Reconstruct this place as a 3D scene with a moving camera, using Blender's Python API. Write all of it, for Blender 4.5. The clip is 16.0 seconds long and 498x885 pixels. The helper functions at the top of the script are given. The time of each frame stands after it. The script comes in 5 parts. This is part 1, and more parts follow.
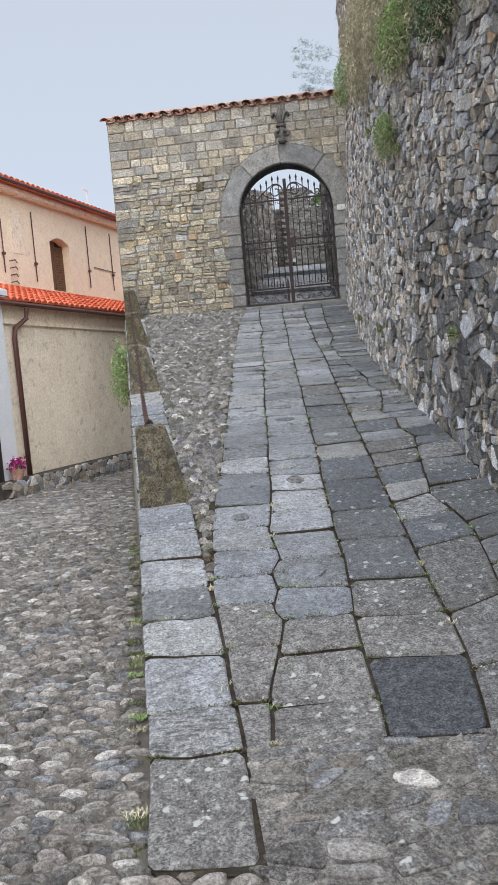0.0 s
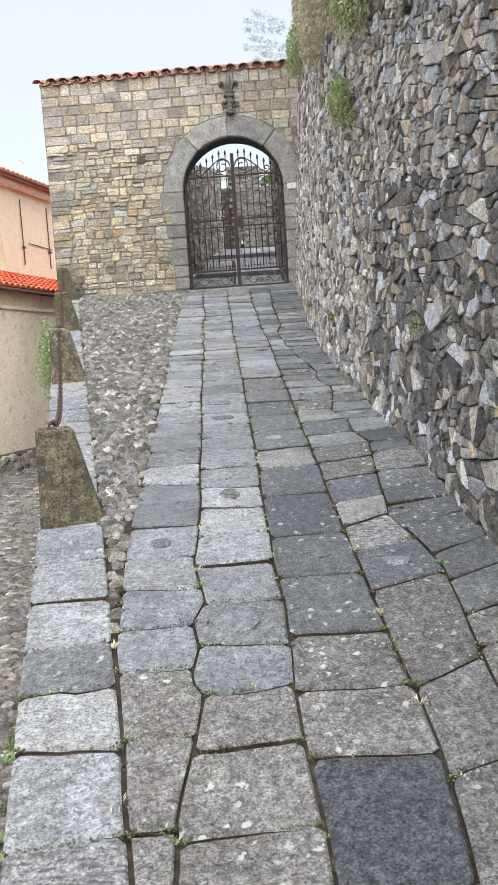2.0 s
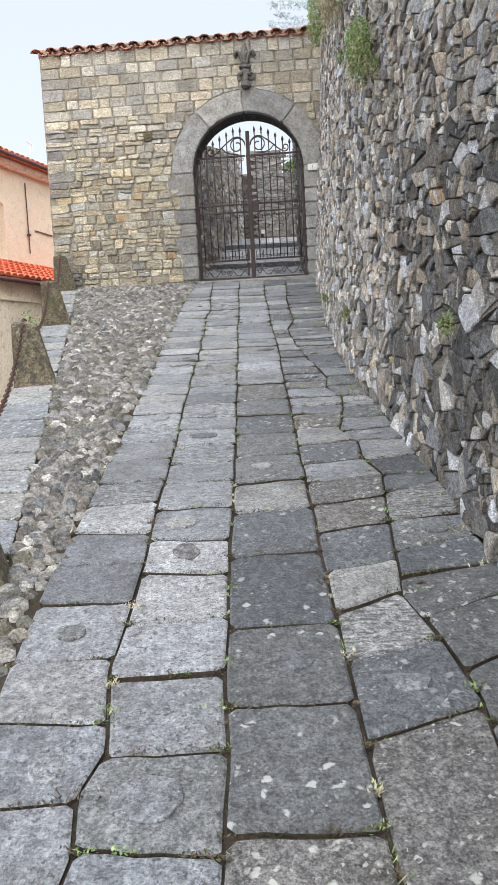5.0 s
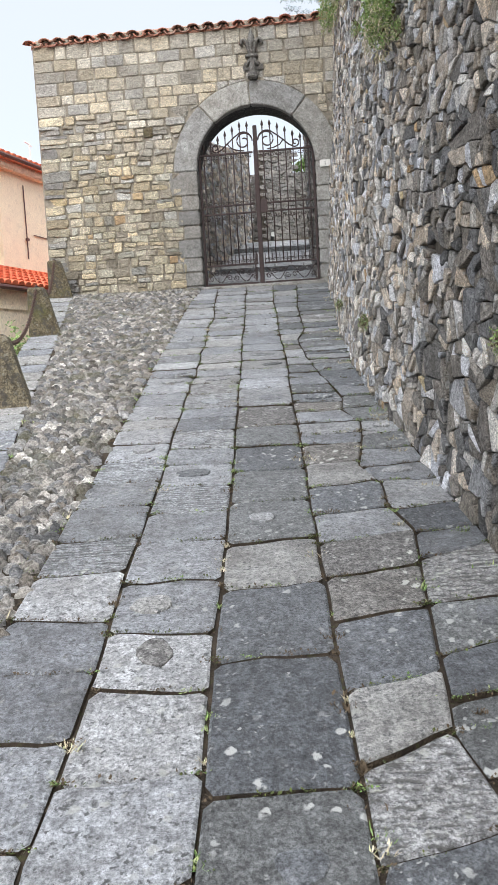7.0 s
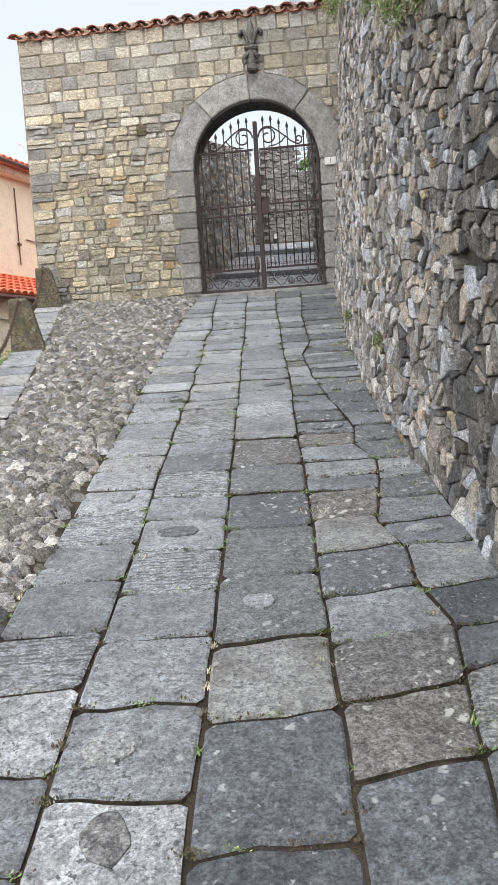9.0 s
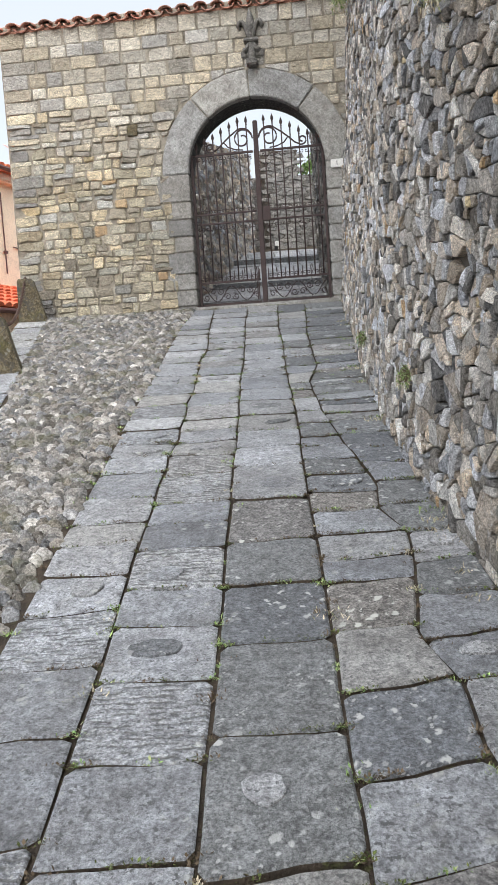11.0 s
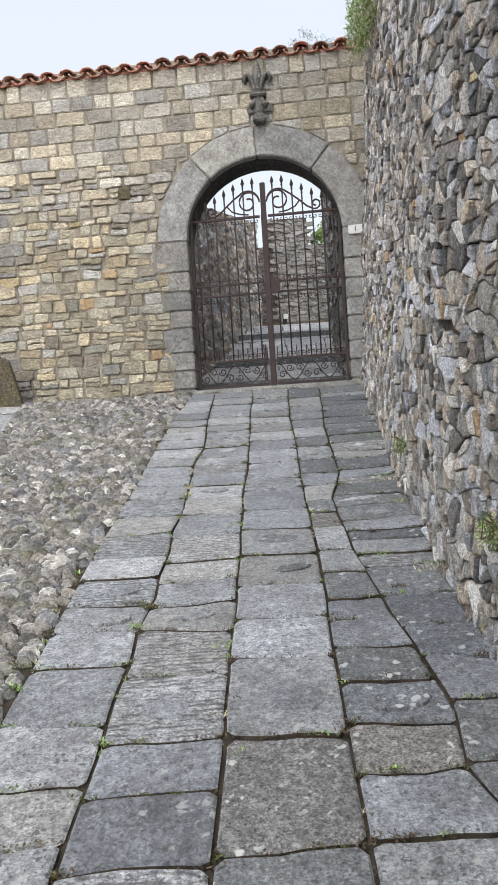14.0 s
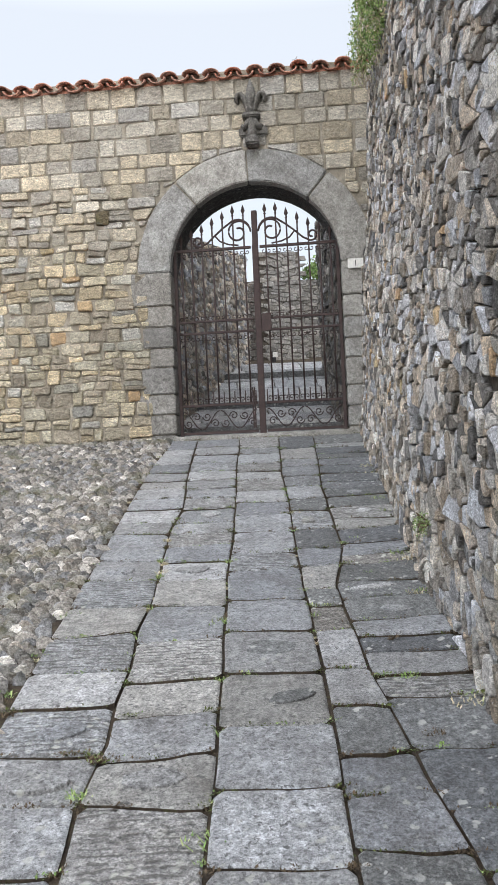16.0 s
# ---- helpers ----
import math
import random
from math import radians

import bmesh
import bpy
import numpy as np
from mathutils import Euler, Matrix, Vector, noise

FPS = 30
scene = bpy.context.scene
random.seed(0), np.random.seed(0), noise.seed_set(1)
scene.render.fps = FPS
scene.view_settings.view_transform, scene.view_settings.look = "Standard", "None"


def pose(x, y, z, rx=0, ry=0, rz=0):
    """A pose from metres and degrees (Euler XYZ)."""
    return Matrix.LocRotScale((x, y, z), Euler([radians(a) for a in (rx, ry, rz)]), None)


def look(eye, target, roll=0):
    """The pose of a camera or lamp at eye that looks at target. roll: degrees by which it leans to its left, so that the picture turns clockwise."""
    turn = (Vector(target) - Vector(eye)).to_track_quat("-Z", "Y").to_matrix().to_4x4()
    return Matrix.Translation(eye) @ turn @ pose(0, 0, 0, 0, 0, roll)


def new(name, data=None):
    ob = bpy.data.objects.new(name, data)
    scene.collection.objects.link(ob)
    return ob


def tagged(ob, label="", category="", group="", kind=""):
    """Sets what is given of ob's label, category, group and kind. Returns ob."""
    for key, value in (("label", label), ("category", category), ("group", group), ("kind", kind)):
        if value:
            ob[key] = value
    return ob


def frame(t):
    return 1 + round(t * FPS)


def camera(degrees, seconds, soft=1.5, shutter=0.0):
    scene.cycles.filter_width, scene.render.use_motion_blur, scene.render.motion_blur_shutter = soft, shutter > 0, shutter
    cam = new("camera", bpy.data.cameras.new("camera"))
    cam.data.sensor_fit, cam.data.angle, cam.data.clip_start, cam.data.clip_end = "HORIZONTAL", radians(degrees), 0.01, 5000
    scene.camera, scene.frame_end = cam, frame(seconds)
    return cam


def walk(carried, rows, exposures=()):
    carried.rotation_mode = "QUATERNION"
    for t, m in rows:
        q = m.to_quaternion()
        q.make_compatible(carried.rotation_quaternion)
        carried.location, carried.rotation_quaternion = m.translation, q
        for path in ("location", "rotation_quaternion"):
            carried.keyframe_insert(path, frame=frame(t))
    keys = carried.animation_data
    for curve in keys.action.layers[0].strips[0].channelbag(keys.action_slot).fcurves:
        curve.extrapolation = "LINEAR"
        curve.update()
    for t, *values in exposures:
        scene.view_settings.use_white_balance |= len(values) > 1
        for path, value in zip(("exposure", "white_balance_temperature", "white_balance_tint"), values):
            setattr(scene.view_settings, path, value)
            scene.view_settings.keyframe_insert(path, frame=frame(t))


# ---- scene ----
cam = camera(34.5, 16.0, 0.55)
METRES, EYE, TILT, LEAN, TURN = 8.0, 1.5, 0.0, 0.0, 0.0
ROWS = [
    (0.0, 0.0, 0.0, 0.0, -0.37, -4.34, 4.94),
    (0.5, 0.0039, 0.032, 0.0035, -1.44, -4.68, 4.67),
    (1.0, 0.0082, 0.0607, 0.0039, -2.53, -4.9, 4.51),
    (1.5, 0.011, 0.0925, 0.0059, -5.02, -5.06, 4.22),
    (2.0, 0.0192, 0.1216, 0.0075, -3.96, -5.68, 3.82),
    (2.5, 0.0292, 0.1458, 0.0089, -3.58, -5.81, 3.76),
    (3.0, 0.0349, 0.1728, 0.0108, -4.71, -5.5, 3.82),
    (3.5, 0.0395, 0.1998, 0.0102, -5.47, -5.45, 3.48),
    (4.0, 0.0499, 0.2302, 0.0113, -4.87, -5.15, 3.24),
    (4.5, 0.0598, 0.2601, 0.0118, -3.52, -5.39, 3.08),
    (5.0, 0.0696, 0.2965, 0.0139, -1.79, -5.88, 3.01),
    (7.5, 0.0892, 0.4474, 0.0303, -0.78, -5.08, 3.35),
    (8.0, 0.0953, 0.4698, 0.0357, -0.97, -4.74, 3.7),
    (8.5, 0.097, 0.4954, 0.0387, -0.85, -4.87, 3.87),
    (9.0, 0.0938, 0.5263, 0.0466, -0.47, -5.4, 3.8),
    (11.5, 0.0989, 0.678, 0.0791, -0.52, -4.9, 3.83),
    (12.0, 0.1019, 0.7078, 0.0848, -1.24, -3.71, 3.74),
    (12.5, 0.0993, 0.7443, 0.0934, -1.67, -2.53, 3.59),
    (13.0, 0.1012, 0.7773, 0.0988, -1.41, -1.44, 3.58),
    (13.5, 0.1042, 0.8129, 0.1063, -0.81, -0.89, 3.6),
    (14.0, 0.1012, 0.8494, 0.1146, -0.07, -0.39, 3.61),
    (14.5, 0.1026, 0.8809, 0.1218, 0.55, 0.18, 3.42),
    (15.0, 0.1053, 0.9111, 0.1313, 0.62, 0.89, 3.12),
    (15.5, 0.1018, 0.9437, 0.1379, -0.17, 1.63, 2.78),
    (16.0, 0.1004, 0.9734, 0.1415, -1.22, 1.93, 2.58),
]
walk(cam, [(t, pose(0, 0, EYE, TILT, LEAN, TURN) @ pose(METRES * x, METRES * y, METRES * z, 90 + pitch, roll, yaw)) for t, x, y, z, yaw, pitch, roll in ROWS],
     exposures=[(0.0, 0.02, 6150, 10.5), (1.4, 0.16, 6250, 10.5), (2.0, 0.5, 6400, 10), (2.5, 0.38, 6400, 10), (3.5, 0.42, 6350, 10), (8.5, 0.5, 6400, 10), (16.0, 0.46, 6400, 10)])

# ---- world and light: a bright overcast sky ----
world = bpy.data.worlds.new("sky")
scene.world = world
world.use_nodes = True
wn, wl = world.node_tree.nodes, world.node_tree.links
sky = wn.new("ShaderNodeTexSky")
sky.sky_type, sky.sun_disc = "NISHITA", False
sky.sun_elevation, sky.sun_rotation = radians(33), radians(173)
haze = wn.new("ShaderNodeMix")
haze.data_type = "RGBA"
haze.inputs["Factor"].default_value = 0.7
wl.new(sky.outputs[0], haze.inputs["A"])
haze.inputs["B"].default_value = (9.0, 9.35, 9.8, 1)
sky_co = wn.new("ShaderNodeTexCoord")
sky_xyz = wn.new("ShaderNodeSeparateXYZ")
wl.new(sky_co.outputs["Generated"], sky_xyz.inputs[0])
zenith = wn.new("ShaderNodeMapRange")   # an overcast sky is about three times as bright overhead as at the horizon
zenith.inputs["From Min"].default_value, zenith.inputs["From Max"].default_value = 0.5, 1.0
zenith.inputs["To Min"].default_value, zenith.inputs["To Max"].default_value = 1.0, 3.9
wl.new(sky_xyz.outputs["Z"], zenith.inputs["Value"])
lift = wn.new("ShaderNodeMix")
lift.data_type, lift.blend_type = "RGBA", "MULTIPLY"
lift.inputs["Factor"].default_value = 1.0
wl.new(haze.outputs["Result"], lift.inputs["A"])
wl.new(zenith.outputs["Result"], lift.inputs["B"])
wl.new(lift.outputs["Result"], wn["Background"].inputs["Color"])
wn["Background"].inputs["Strength"].default_value = 0.09
sun_data = bpy.data.lights.new("sun", "SUN")
sun_data.energy, sun_data.angle, sun_data.color = 3.2, radians(100), (1.0, 0.965, 0.92)
sun = new("sun", sun_data)
sun.matrix_basis = look((2.5, -14, 14), (0, 6, 1))


# ---- materials ----
def shader(name, rough=0.85, spec=0.3):
    m = bpy.data.materials.new(name)
    m.use_nodes = True
    b = m.node_tree.nodes["Principled BSDF"]
    b.inputs["Roughness"].default_value = rough
    b.inputs["Specular IOR Level"].default_value = spec
    return m, m.node_tree.nodes, m.node_tree.links, b


def ramp_node(n, stops, mode="LINEAR"):
    r = n.new("ShaderNodeValToRGB")
    r.color_ramp.interpolation = mode
    e = r.color_ramp.elements
    while len(e) < len(stops):
        e.new(0.5)
    for el, (p, c) in zip(e, stops):
        el.position, el.color = p, (*c, 1) if len(c) == 3 else c
    return r


def mixed(n, l, a, b, fac, mode="MIX"):
    x = n.new("ShaderNodeMix")
    x.data_type, x.blend_type = "RGBA", mode
    for key, v in (("A", a), ("B", b), ("Factor", fac)):
        if isinstance(v, (int, float)):
            x.inputs[key].default_value = v
        elif isinstance(v, tuple):
            x.inputs[key].default_value = (*v, 1)
        else:
            l.new(v, x.inputs[key])
    return x.outputs["Result"]


def noise_fac(n, l, co, scale, detail, lo, hi, stretch=None, rough=0.6):
    if stretch:
        mp = n.new("ShaderNodeMapping")
        mp.inputs["Scale"].default_value = stretch
        l.new(co, mp.inputs["Vector"])
        co = mp.outputs[0]
    t = n.new("ShaderNodeTexNoise")
    t.inputs["Scale"].default_value, t.inputs["Detail"].default_value, t.inputs["Roughness"].default_value = scale, detail, rough
    l.new(co, t.inputs["Vector"])
    r = n.new("ShaderNodeMapRange")
    r.inputs["From Min"].default_value, r.inputs["From Max"].default_value = lo, hi
    l.new(t.outputs["Fac"], r.inputs["Value"])
    return r.outputs[0]


def stone(name, tones, grain=60.0, contrast=0.5, lichen=0.0, lichen_col=(0.55, 0.55, 0.5), moss=0.0, stain=0.5, bump=0.5, rough=0.85,
          spec=0.25, grooves=0.0, streak=None, vary=0.35, pits=0.0, crusty=0.9):
    """Stone whose pieces take their tones by chance, with grain, stains, lichen spots, moss and chisel grooves."""
    m, n, l, b = shader(name, rough, spec)
    co = n.new("ShaderNodeNewGeometry").outputs["Position"]
    geo = n.new("ShaderNodeNewGeometry")
    info = n.new("ShaderNodeObjectInfo")
    add = n.new("ShaderNodeMath")
    add.operation = "ADD"
    l.new(info.outputs["Random"], add.inputs[0])
    l.new(geo.outputs["Random Per Island"], add.inputs[1])
    fr = n.new("ShaderNodeMath")
    fr.operation = "FRACT"
    l.new(add.outputs[0], fr.inputs[0])
    tone = ramp_node(n, [((i + 0.0) / len(tones), c) for i, c in enumerate(tones)], "CONSTANT" if len(tones) > 3 else "LINEAR")
    l.new(fr.outputs[0], tone.inputs[0])
    col = tone.outputs[0]
    # a second draw for lightness
    mul = n.new("ShaderNodeMath")
    mul.operation = "MULTIPLY"
    mul.inputs[1].default_value = 17.31
    l.new(fr.outputs[0], mul.inputs[0])
    fr2 = n.new("ShaderNodeMath")
    fr2.operation = "FRACT"
    l.new(mul.outputs[0], fr2.inputs[0])
    lit = n.new("ShaderNodeMapRange")
    lit.inputs["To Min"].default_value, lit.inputs["To Max"].default_value = 1 - vary, 1 + vary
    l.new(fr2.outputs[0], lit.inputs[0])
    col = mixed(n, l, col, lit.outputs[0], 1.0, "MULTIPLY")
    big = noise_fac(n, l, co, 5.0, 5, 0.32, 0.7, streak)
    col = mixed(n, l, col, mixed(n, l, col, (0.42, 0.40, 0.38), 1.0, "MULTIPLY"), big_scaled(n, l, big, stain), "MIX")
    mid = noise_fac(n, l, co, 26.0, 8, 0.39, 0.61, streak, 0.8)
    fine = noise_fac(n, l, co, grain * 1.5, 5, 0.38, 0.62, streak, 0.85)
    for f, k in ((mid, contrast * 1.1), (fine, contrast * 1.5)):
        shade = n.new("ShaderNodeMapRange")
        shade.inputs["To Min"].default_value, shade.inputs["To Max"].default_value = 1 - k, 1 + k
        l.new(f, shade.inputs[0])
        col = mixed(n, l, col, shade.outputs[0], 1.0, "MULTIPLY")
    crust = noise_fac(n, l, co, 44.0, 4, 0.58, 0.64, None, 0.75)
    col = mixed(n, l, col, lichen_col, big_scaled(n, l, crust, crusty * contrast))
    if pits:
        pt = noise_fac(n, l, co, 48.0, 4, 0.585, 0.635)
        col = mixed(n, l, col, (0.06, 0.06, 0.06), big_scaled(n, l, pt, pits))
    if lichen:
        wob = noise_fac(n, l, co, 14.0, 3, 0.0, 1.0)
        v = n.new("ShaderNodeTexVoronoi")
        v.inputs["Scale"].default_value = 14.0
        vec = n.new("ShaderNodeVectorMath")
        vec.operation = "ADD"
        sc = n.new("ShaderNodeVectorMath")
        sc.operation = "SCALE"
        sc.inputs["Scale"].default_value = 0.09
        l.new(wob, sc.inputs[0])
        l.new(co, vec.inputs[0])
        l.new(sc.outputs[0], vec.inputs[1])
        l.new(vec.outputs[0], v.inputs["Vector"])
        spot = n.new("ShaderNodeMapRange")
        spot.inputs["From Min"].default_value, spot.inputs["From Max"].default_value = 0.25, 0.17
        l.new(v.outputs["Distance"], spot.inputs[0])
        patch = noise_fac(n, l, co, 2.3, 2, 0.44, 0.56)
        pick = n.new("ShaderNodeMath")
        pick.operation = "MULTIPLY"
        l.new(spot.outputs[0], pick.inputs[0])
        l.new(patch, pick.inputs[1])
        col = mixed(n, l, col, lichen_col, big_scaled(n, l, pick.outputs[0], lichen))
        v2 = n.new("ShaderNodeTexVoronoi")
        v2.inputs["Scale"].default_value = 31.0
        l.new(vec.outputs[0], v2.inputs["Vector"])
        sp2 = n.new("ShaderNodeMapRange")
        sp2.inputs["From Min"].default_value, sp2.inputs["From Max"].default_value = 0.24, 0.14
        l.new(v2.outputs["Distance"], sp2.inputs[0])
        keep = noise_fac(n, l, co, 4.5, 3, 0.48, 0.6)
        pk2 = n.new("ShaderNodeMath")
        pk2.operation = "MULTIPLY"
        l.new(sp2.outputs[0], pk2.inputs[0])
        l.new(keep, pk2.inputs[1])
        col = mixed(n, l, col, lichen_col, big_scaled(n, l, pk2.outputs[0], lichen * 0.8))
    if moss:
        ms = noise_fac(n, l, co, 3.1, 6, 0.52, 0.68)
        col = mixed(n, l, col, (0.10, 0.10, 0.035), big_scaled(n, l, ms, moss))
    l.new(col, b.inputs["Base Color"])
    height = mixed(n, l, mid, fine, 0.45)
    bp = n.new("ShaderNodeBump")
    bp.inputs["Strength"].default_value, bp.inputs["Distance"].default_value = bump, 0.012
    l.new(height, bp.inputs["Height"])
    out = bp.outputs[0]
    if grooves:
        w = n.new("ShaderNodeTexWave")
        w.bands_direction = "Y"
        w.inputs["Scale"].default_value, w.inputs["Distortion"].default_value = 10.0, 4.0
        w.inputs["Detail"].default_value, w.inputs["Detail Scale"].default_value = 3.0, 2.0
        l.new(co, w.inputs["Vector"])
        bg = n.new("ShaderNodeBump")
        bg.inputs["Strength"].default_value, bg.inputs["Distance"].default_value = grooves, 0.012
        worn = noise_fac(n, l, co, 15.0, 3, 0.42, 0.56, (1.0, 1.6, 1.0))
        hm = n.new("ShaderNodeMath")
        hm.operation = "MULTIPLY"
        l.new(w.outputs["Fac"], hm.inputs[0])
        l.new(worn, hm.inputs[1])
        l.new(hm.outputs[0], bg.inputs["Height"])
        dip = n.new("ShaderNodeMapRange")   # the hollows of the chisel marks are coloured darker
        dip.inputs["From Min"].default_value, dip.inputs["From Max"].default_value = 0.45, 0.12
        l.new(w.outputs["Fac"], dip.inputs["Value"])
        dm = n.new("ShaderNodeMath")
        dm.operation = "MULTIPLY"
        l.new(dip.outputs[0], dm.inputs[0])
        l.new(worn, dm.inputs[1])
        l.new(mixed(n, l, col, (0.075, 0.072, 0.066), big_scaled(n, l, dm.outputs[0], 0.75)), b.inputs["Base Color"])
        l.new(out, bg.inputs["Normal"])
        out = bg.outputs[0]
    l.new(out, b.inputs["Normal"])
    return m


def big_scaled(n, l, fac, k):
    x = n.new("ShaderNodeMath")
    x.operation = "MULTIPLY"
    x.inputs[1].default_value = k
    l.new(fac, x.inputs[0])
    return x.outputs[0]


def plain(name, col, col2=None, scale=8.0, rough=0.8, spec=0.3, metal=0.0, bump=0.2, fine=70.0, dirt=0.0, dirt_col=(0.1, 0.08, 0.06), lo=0.35, hi=0.68):
    m, n, l, b = shader(name, rough, spec)
    b.inputs["Metallic"].default_value = metal
    co = n.new("ShaderNodeNewGeometry").outputs["Position"]
    f = noise_fac(n, l, co, scale, 6, lo, hi)
    c = mixed(n, l, col, col2 or tuple(x * 0.7 for x in col), f)
    g = noise_fac(n, l, co, fine, 4, 0.25, 0.75)
    s = n.new("ShaderNodeMapRange")
    s.inputs["To Min"].default_value, s.inputs["To Max"].default_value = 0.8, 1.2
    l.new(g, s.inputs[0])
    c = mixed(n, l, c, s.outputs[0], 1.0, "MULTIPLY")
    if dirt:
        d = noise_fac(n, l, co, scale * 2.7, 7, 0.56, 0.72)
        c = mixed(n, l, c, dirt_col, big_scaled(n, l, d, dirt))
    l.new(c, b.inputs["Base Color"])
    bp = n.new("ShaderNodeBump")
    bp.inputs["Strength"].default_value, bp.inputs["Distance"].default_value = bump, 0.01
    l.new(g, bp.inputs["Height"])
    l.new(bp.outputs[0], b.inputs["Normal"])
    return m


M_SLAB = stone("grey_blue_slab", [(0.33, 0.34, 0.357), (0.38, 0.385, 0.395), (0.28, 0.29, 0.307), (0.40, 0.405, 0.413), (0.37, 0.365, 0.352), (0.235, 0.245, 0.265)],
               contrast=0.4, lichen=0.5, stain=0.8, bump=0.7, rough=0.38, spec=0.6, vary=0.26, crusty=0.25, pits=0.9)
M_SLAB_CUT = stone("chiselled_slab", [(0.33, 0.335, 0.345), (0.29, 0.298, 0.31), (0.34, 0.335, 0.33)],
                   contrast=0.4, lichen=0.5, stain=0.6, bump=0.6, rough=0.7, grooves=0.9, vary=0.14, crusty=0.4, pits=0.5)
M_SLAB_DARK = stone("dark_slate_slab", [(0.105, 0.111, 0.12), (0.13, 0.136, 0.144), (0.15, 0.154, 0.154)],
                    contrast=0.45, lichen=0.95, lichen_col=(0.46, 0.46, 0.44), stain=0.5, bump=0.6, rough=0.55, spec=0.4, vary=0.22, crusty=0.4, pits=0.3)
M_PLATE = stone("near_black_slate", [(0.078, 0.081, 0.088), (0.09, 0.093, 0.10)], contrast=0.5, lichen=0.2, stain=0.3, bump=0.7, rough=0.75, vary=0.1, crusty=0.15)
M_SLAB_BROWN = stone("brown_grey_slab", [(0.20, 0.187, 0.172), (0.225, 0.213, 0.20), (0.18, 0.173, 0.167)],
                     contrast=0.45, lichen=0.9, stain=0.6, bump=0.6, rough=0.8, vary=0.14, crusty=0.5, pits=0.5)
M_APRON = stone("worn_apron_stone", [(0.29, 0.265, 0.237), (0.26, 0.243, 0.225), (0.32, 0.293, 0.26)], contrast=0.42, lichen=0.7, stain=0.6, bump=0.9, rough=0.9, vary=0.25, pits=0.5)
M_KERB = stone("pale_kerb_stone", [(0.33, 0.328, 0.32), (0.29, 0.293, 0.30), (0.345, 0.335, 0.318), (0.25, 0.258, 0.275)],
               contrast=0.35, lichen=0.7, stain=0.7, bump=0.5, rough=0.85, vary=0.12, pits=0.6)
M_COBBLE = stone("river_cobble", [(0.27, 0.252, 0.23), (0.205, 0.198, 0.188), (0.34, 0.32, 0.295), (0.23, 0.208, 0.182), (0.21, 0.212, 0.218), (0.46, 0.44, 0.41), (0.215, 0.20, 0.18), (0.30, 0.282, 0.258), (0.26, 0.255, 0.252)],
                 contrast=0.36, stain=0.5, bump=0.35, vary=0.45, moss=0.5)
M_STREET = stone("flat_street_cobble", [(0.225, 0.20, 0.18), (0.175, 0.162, 0.15), (0.27, 0.245, 0.22), (0.20, 0.175, 0.15), (0.17, 0.17, 0.172), (0.37, 0.345, 0.315), (0.185, 0.165, 0.145), (0.24, 0.22, 0.195)],
                 contrast=0.36, stain=0.5, bump=0.4, vary=0.4, moss=0.1)
M_SOIL = plain("joint_soil", (0.088, 0.068, 0.05), (0.038, 0.032, 0.027), 11.0, 0.95, 0.1, bump=1.0, fine=120, dirt=0.6, dirt_col=(0.095, 0.11, 0.035))
M_GRIT = plain("street_grit", (0.20, 0.175, 0.15), (0.14, 0.12, 0.10), 6.0, 0.95, 0.1, bump=0.9, fine=120, dirt=0.3, dirt_col=(0.10, 0.09, 0.07))
M_WALL = stone("khaki_rubble_stone", [(0.63, 0.56, 0.41), (0.57, 0.515, 0.385), (0.65, 0.585, 0.455), (0.49, 0.47, 0.40), (0.65, 0.55, 0.385), (0.52, 0.51, 0.47), (0.44, 0.39, 0.31), (0.59, 0.55, 0.44), (0.50, 0.445, 0.345)],
               contrast=0.38, lichen=0.3, stain=0.55, bump=1.0, vary=0.32, streak=(0.7, 0.7, 1.7), crusty=0.5)
M_ASHLAR = stone("grey_beige_squared_stone", [(0.60, 0.54, 0.435), (0.53, 0.495, 0.425), (0.63, 0.555, 0.425), (0.54, 0.52, 0.48), (0.48, 0.445, 0.385), (0.61, 0.565, 0.475), (0.56, 0.495, 0.385)],
                 contrast=0.36, lichen=0.3, stain=0.6, bump=0.9, vary=0.26, streak=(0.7, 0.7, 1.7), crusty=0.5)
M_OCHRE = stone("rust_ochre_wall_stone", [(0.52, 0.38, 0.22), (0.50, 0.35, 0.21), (0.50, 0.41, 0.25)], contrast=0.35, stain=0.5, bump=0.7, vary=0.15)
M_MORTAR = plain("lime_mortar", (0.40, 0.36, 0.295), (0.17, 0.15, 0.12), 7.0, 0.95, 0.1, bump=1.0, fine=60, dirt=0.7, dirt_col=(0.11, 0.10, 0.085))
M_DRESSED = stone("dressed_grey_stone", [(0.38, 0.375, 0.36), (0.34, 0.34, 0.335), (0.41, 0.40, 0.375)],
                  contrast=0.3, lichen=0.25, stain=0.75, bump=0.5, vary=0.1, moss=0.12)
M_JAMB = stone("jamb_stone", [(0.27, 0.26, 0.245), (0.31, 0.295, 0.27), (0.24, 0.235, 0.225)], contrast=0.35, lichen=0.4, stain=0.6, bump=0.6, vary=0.15)
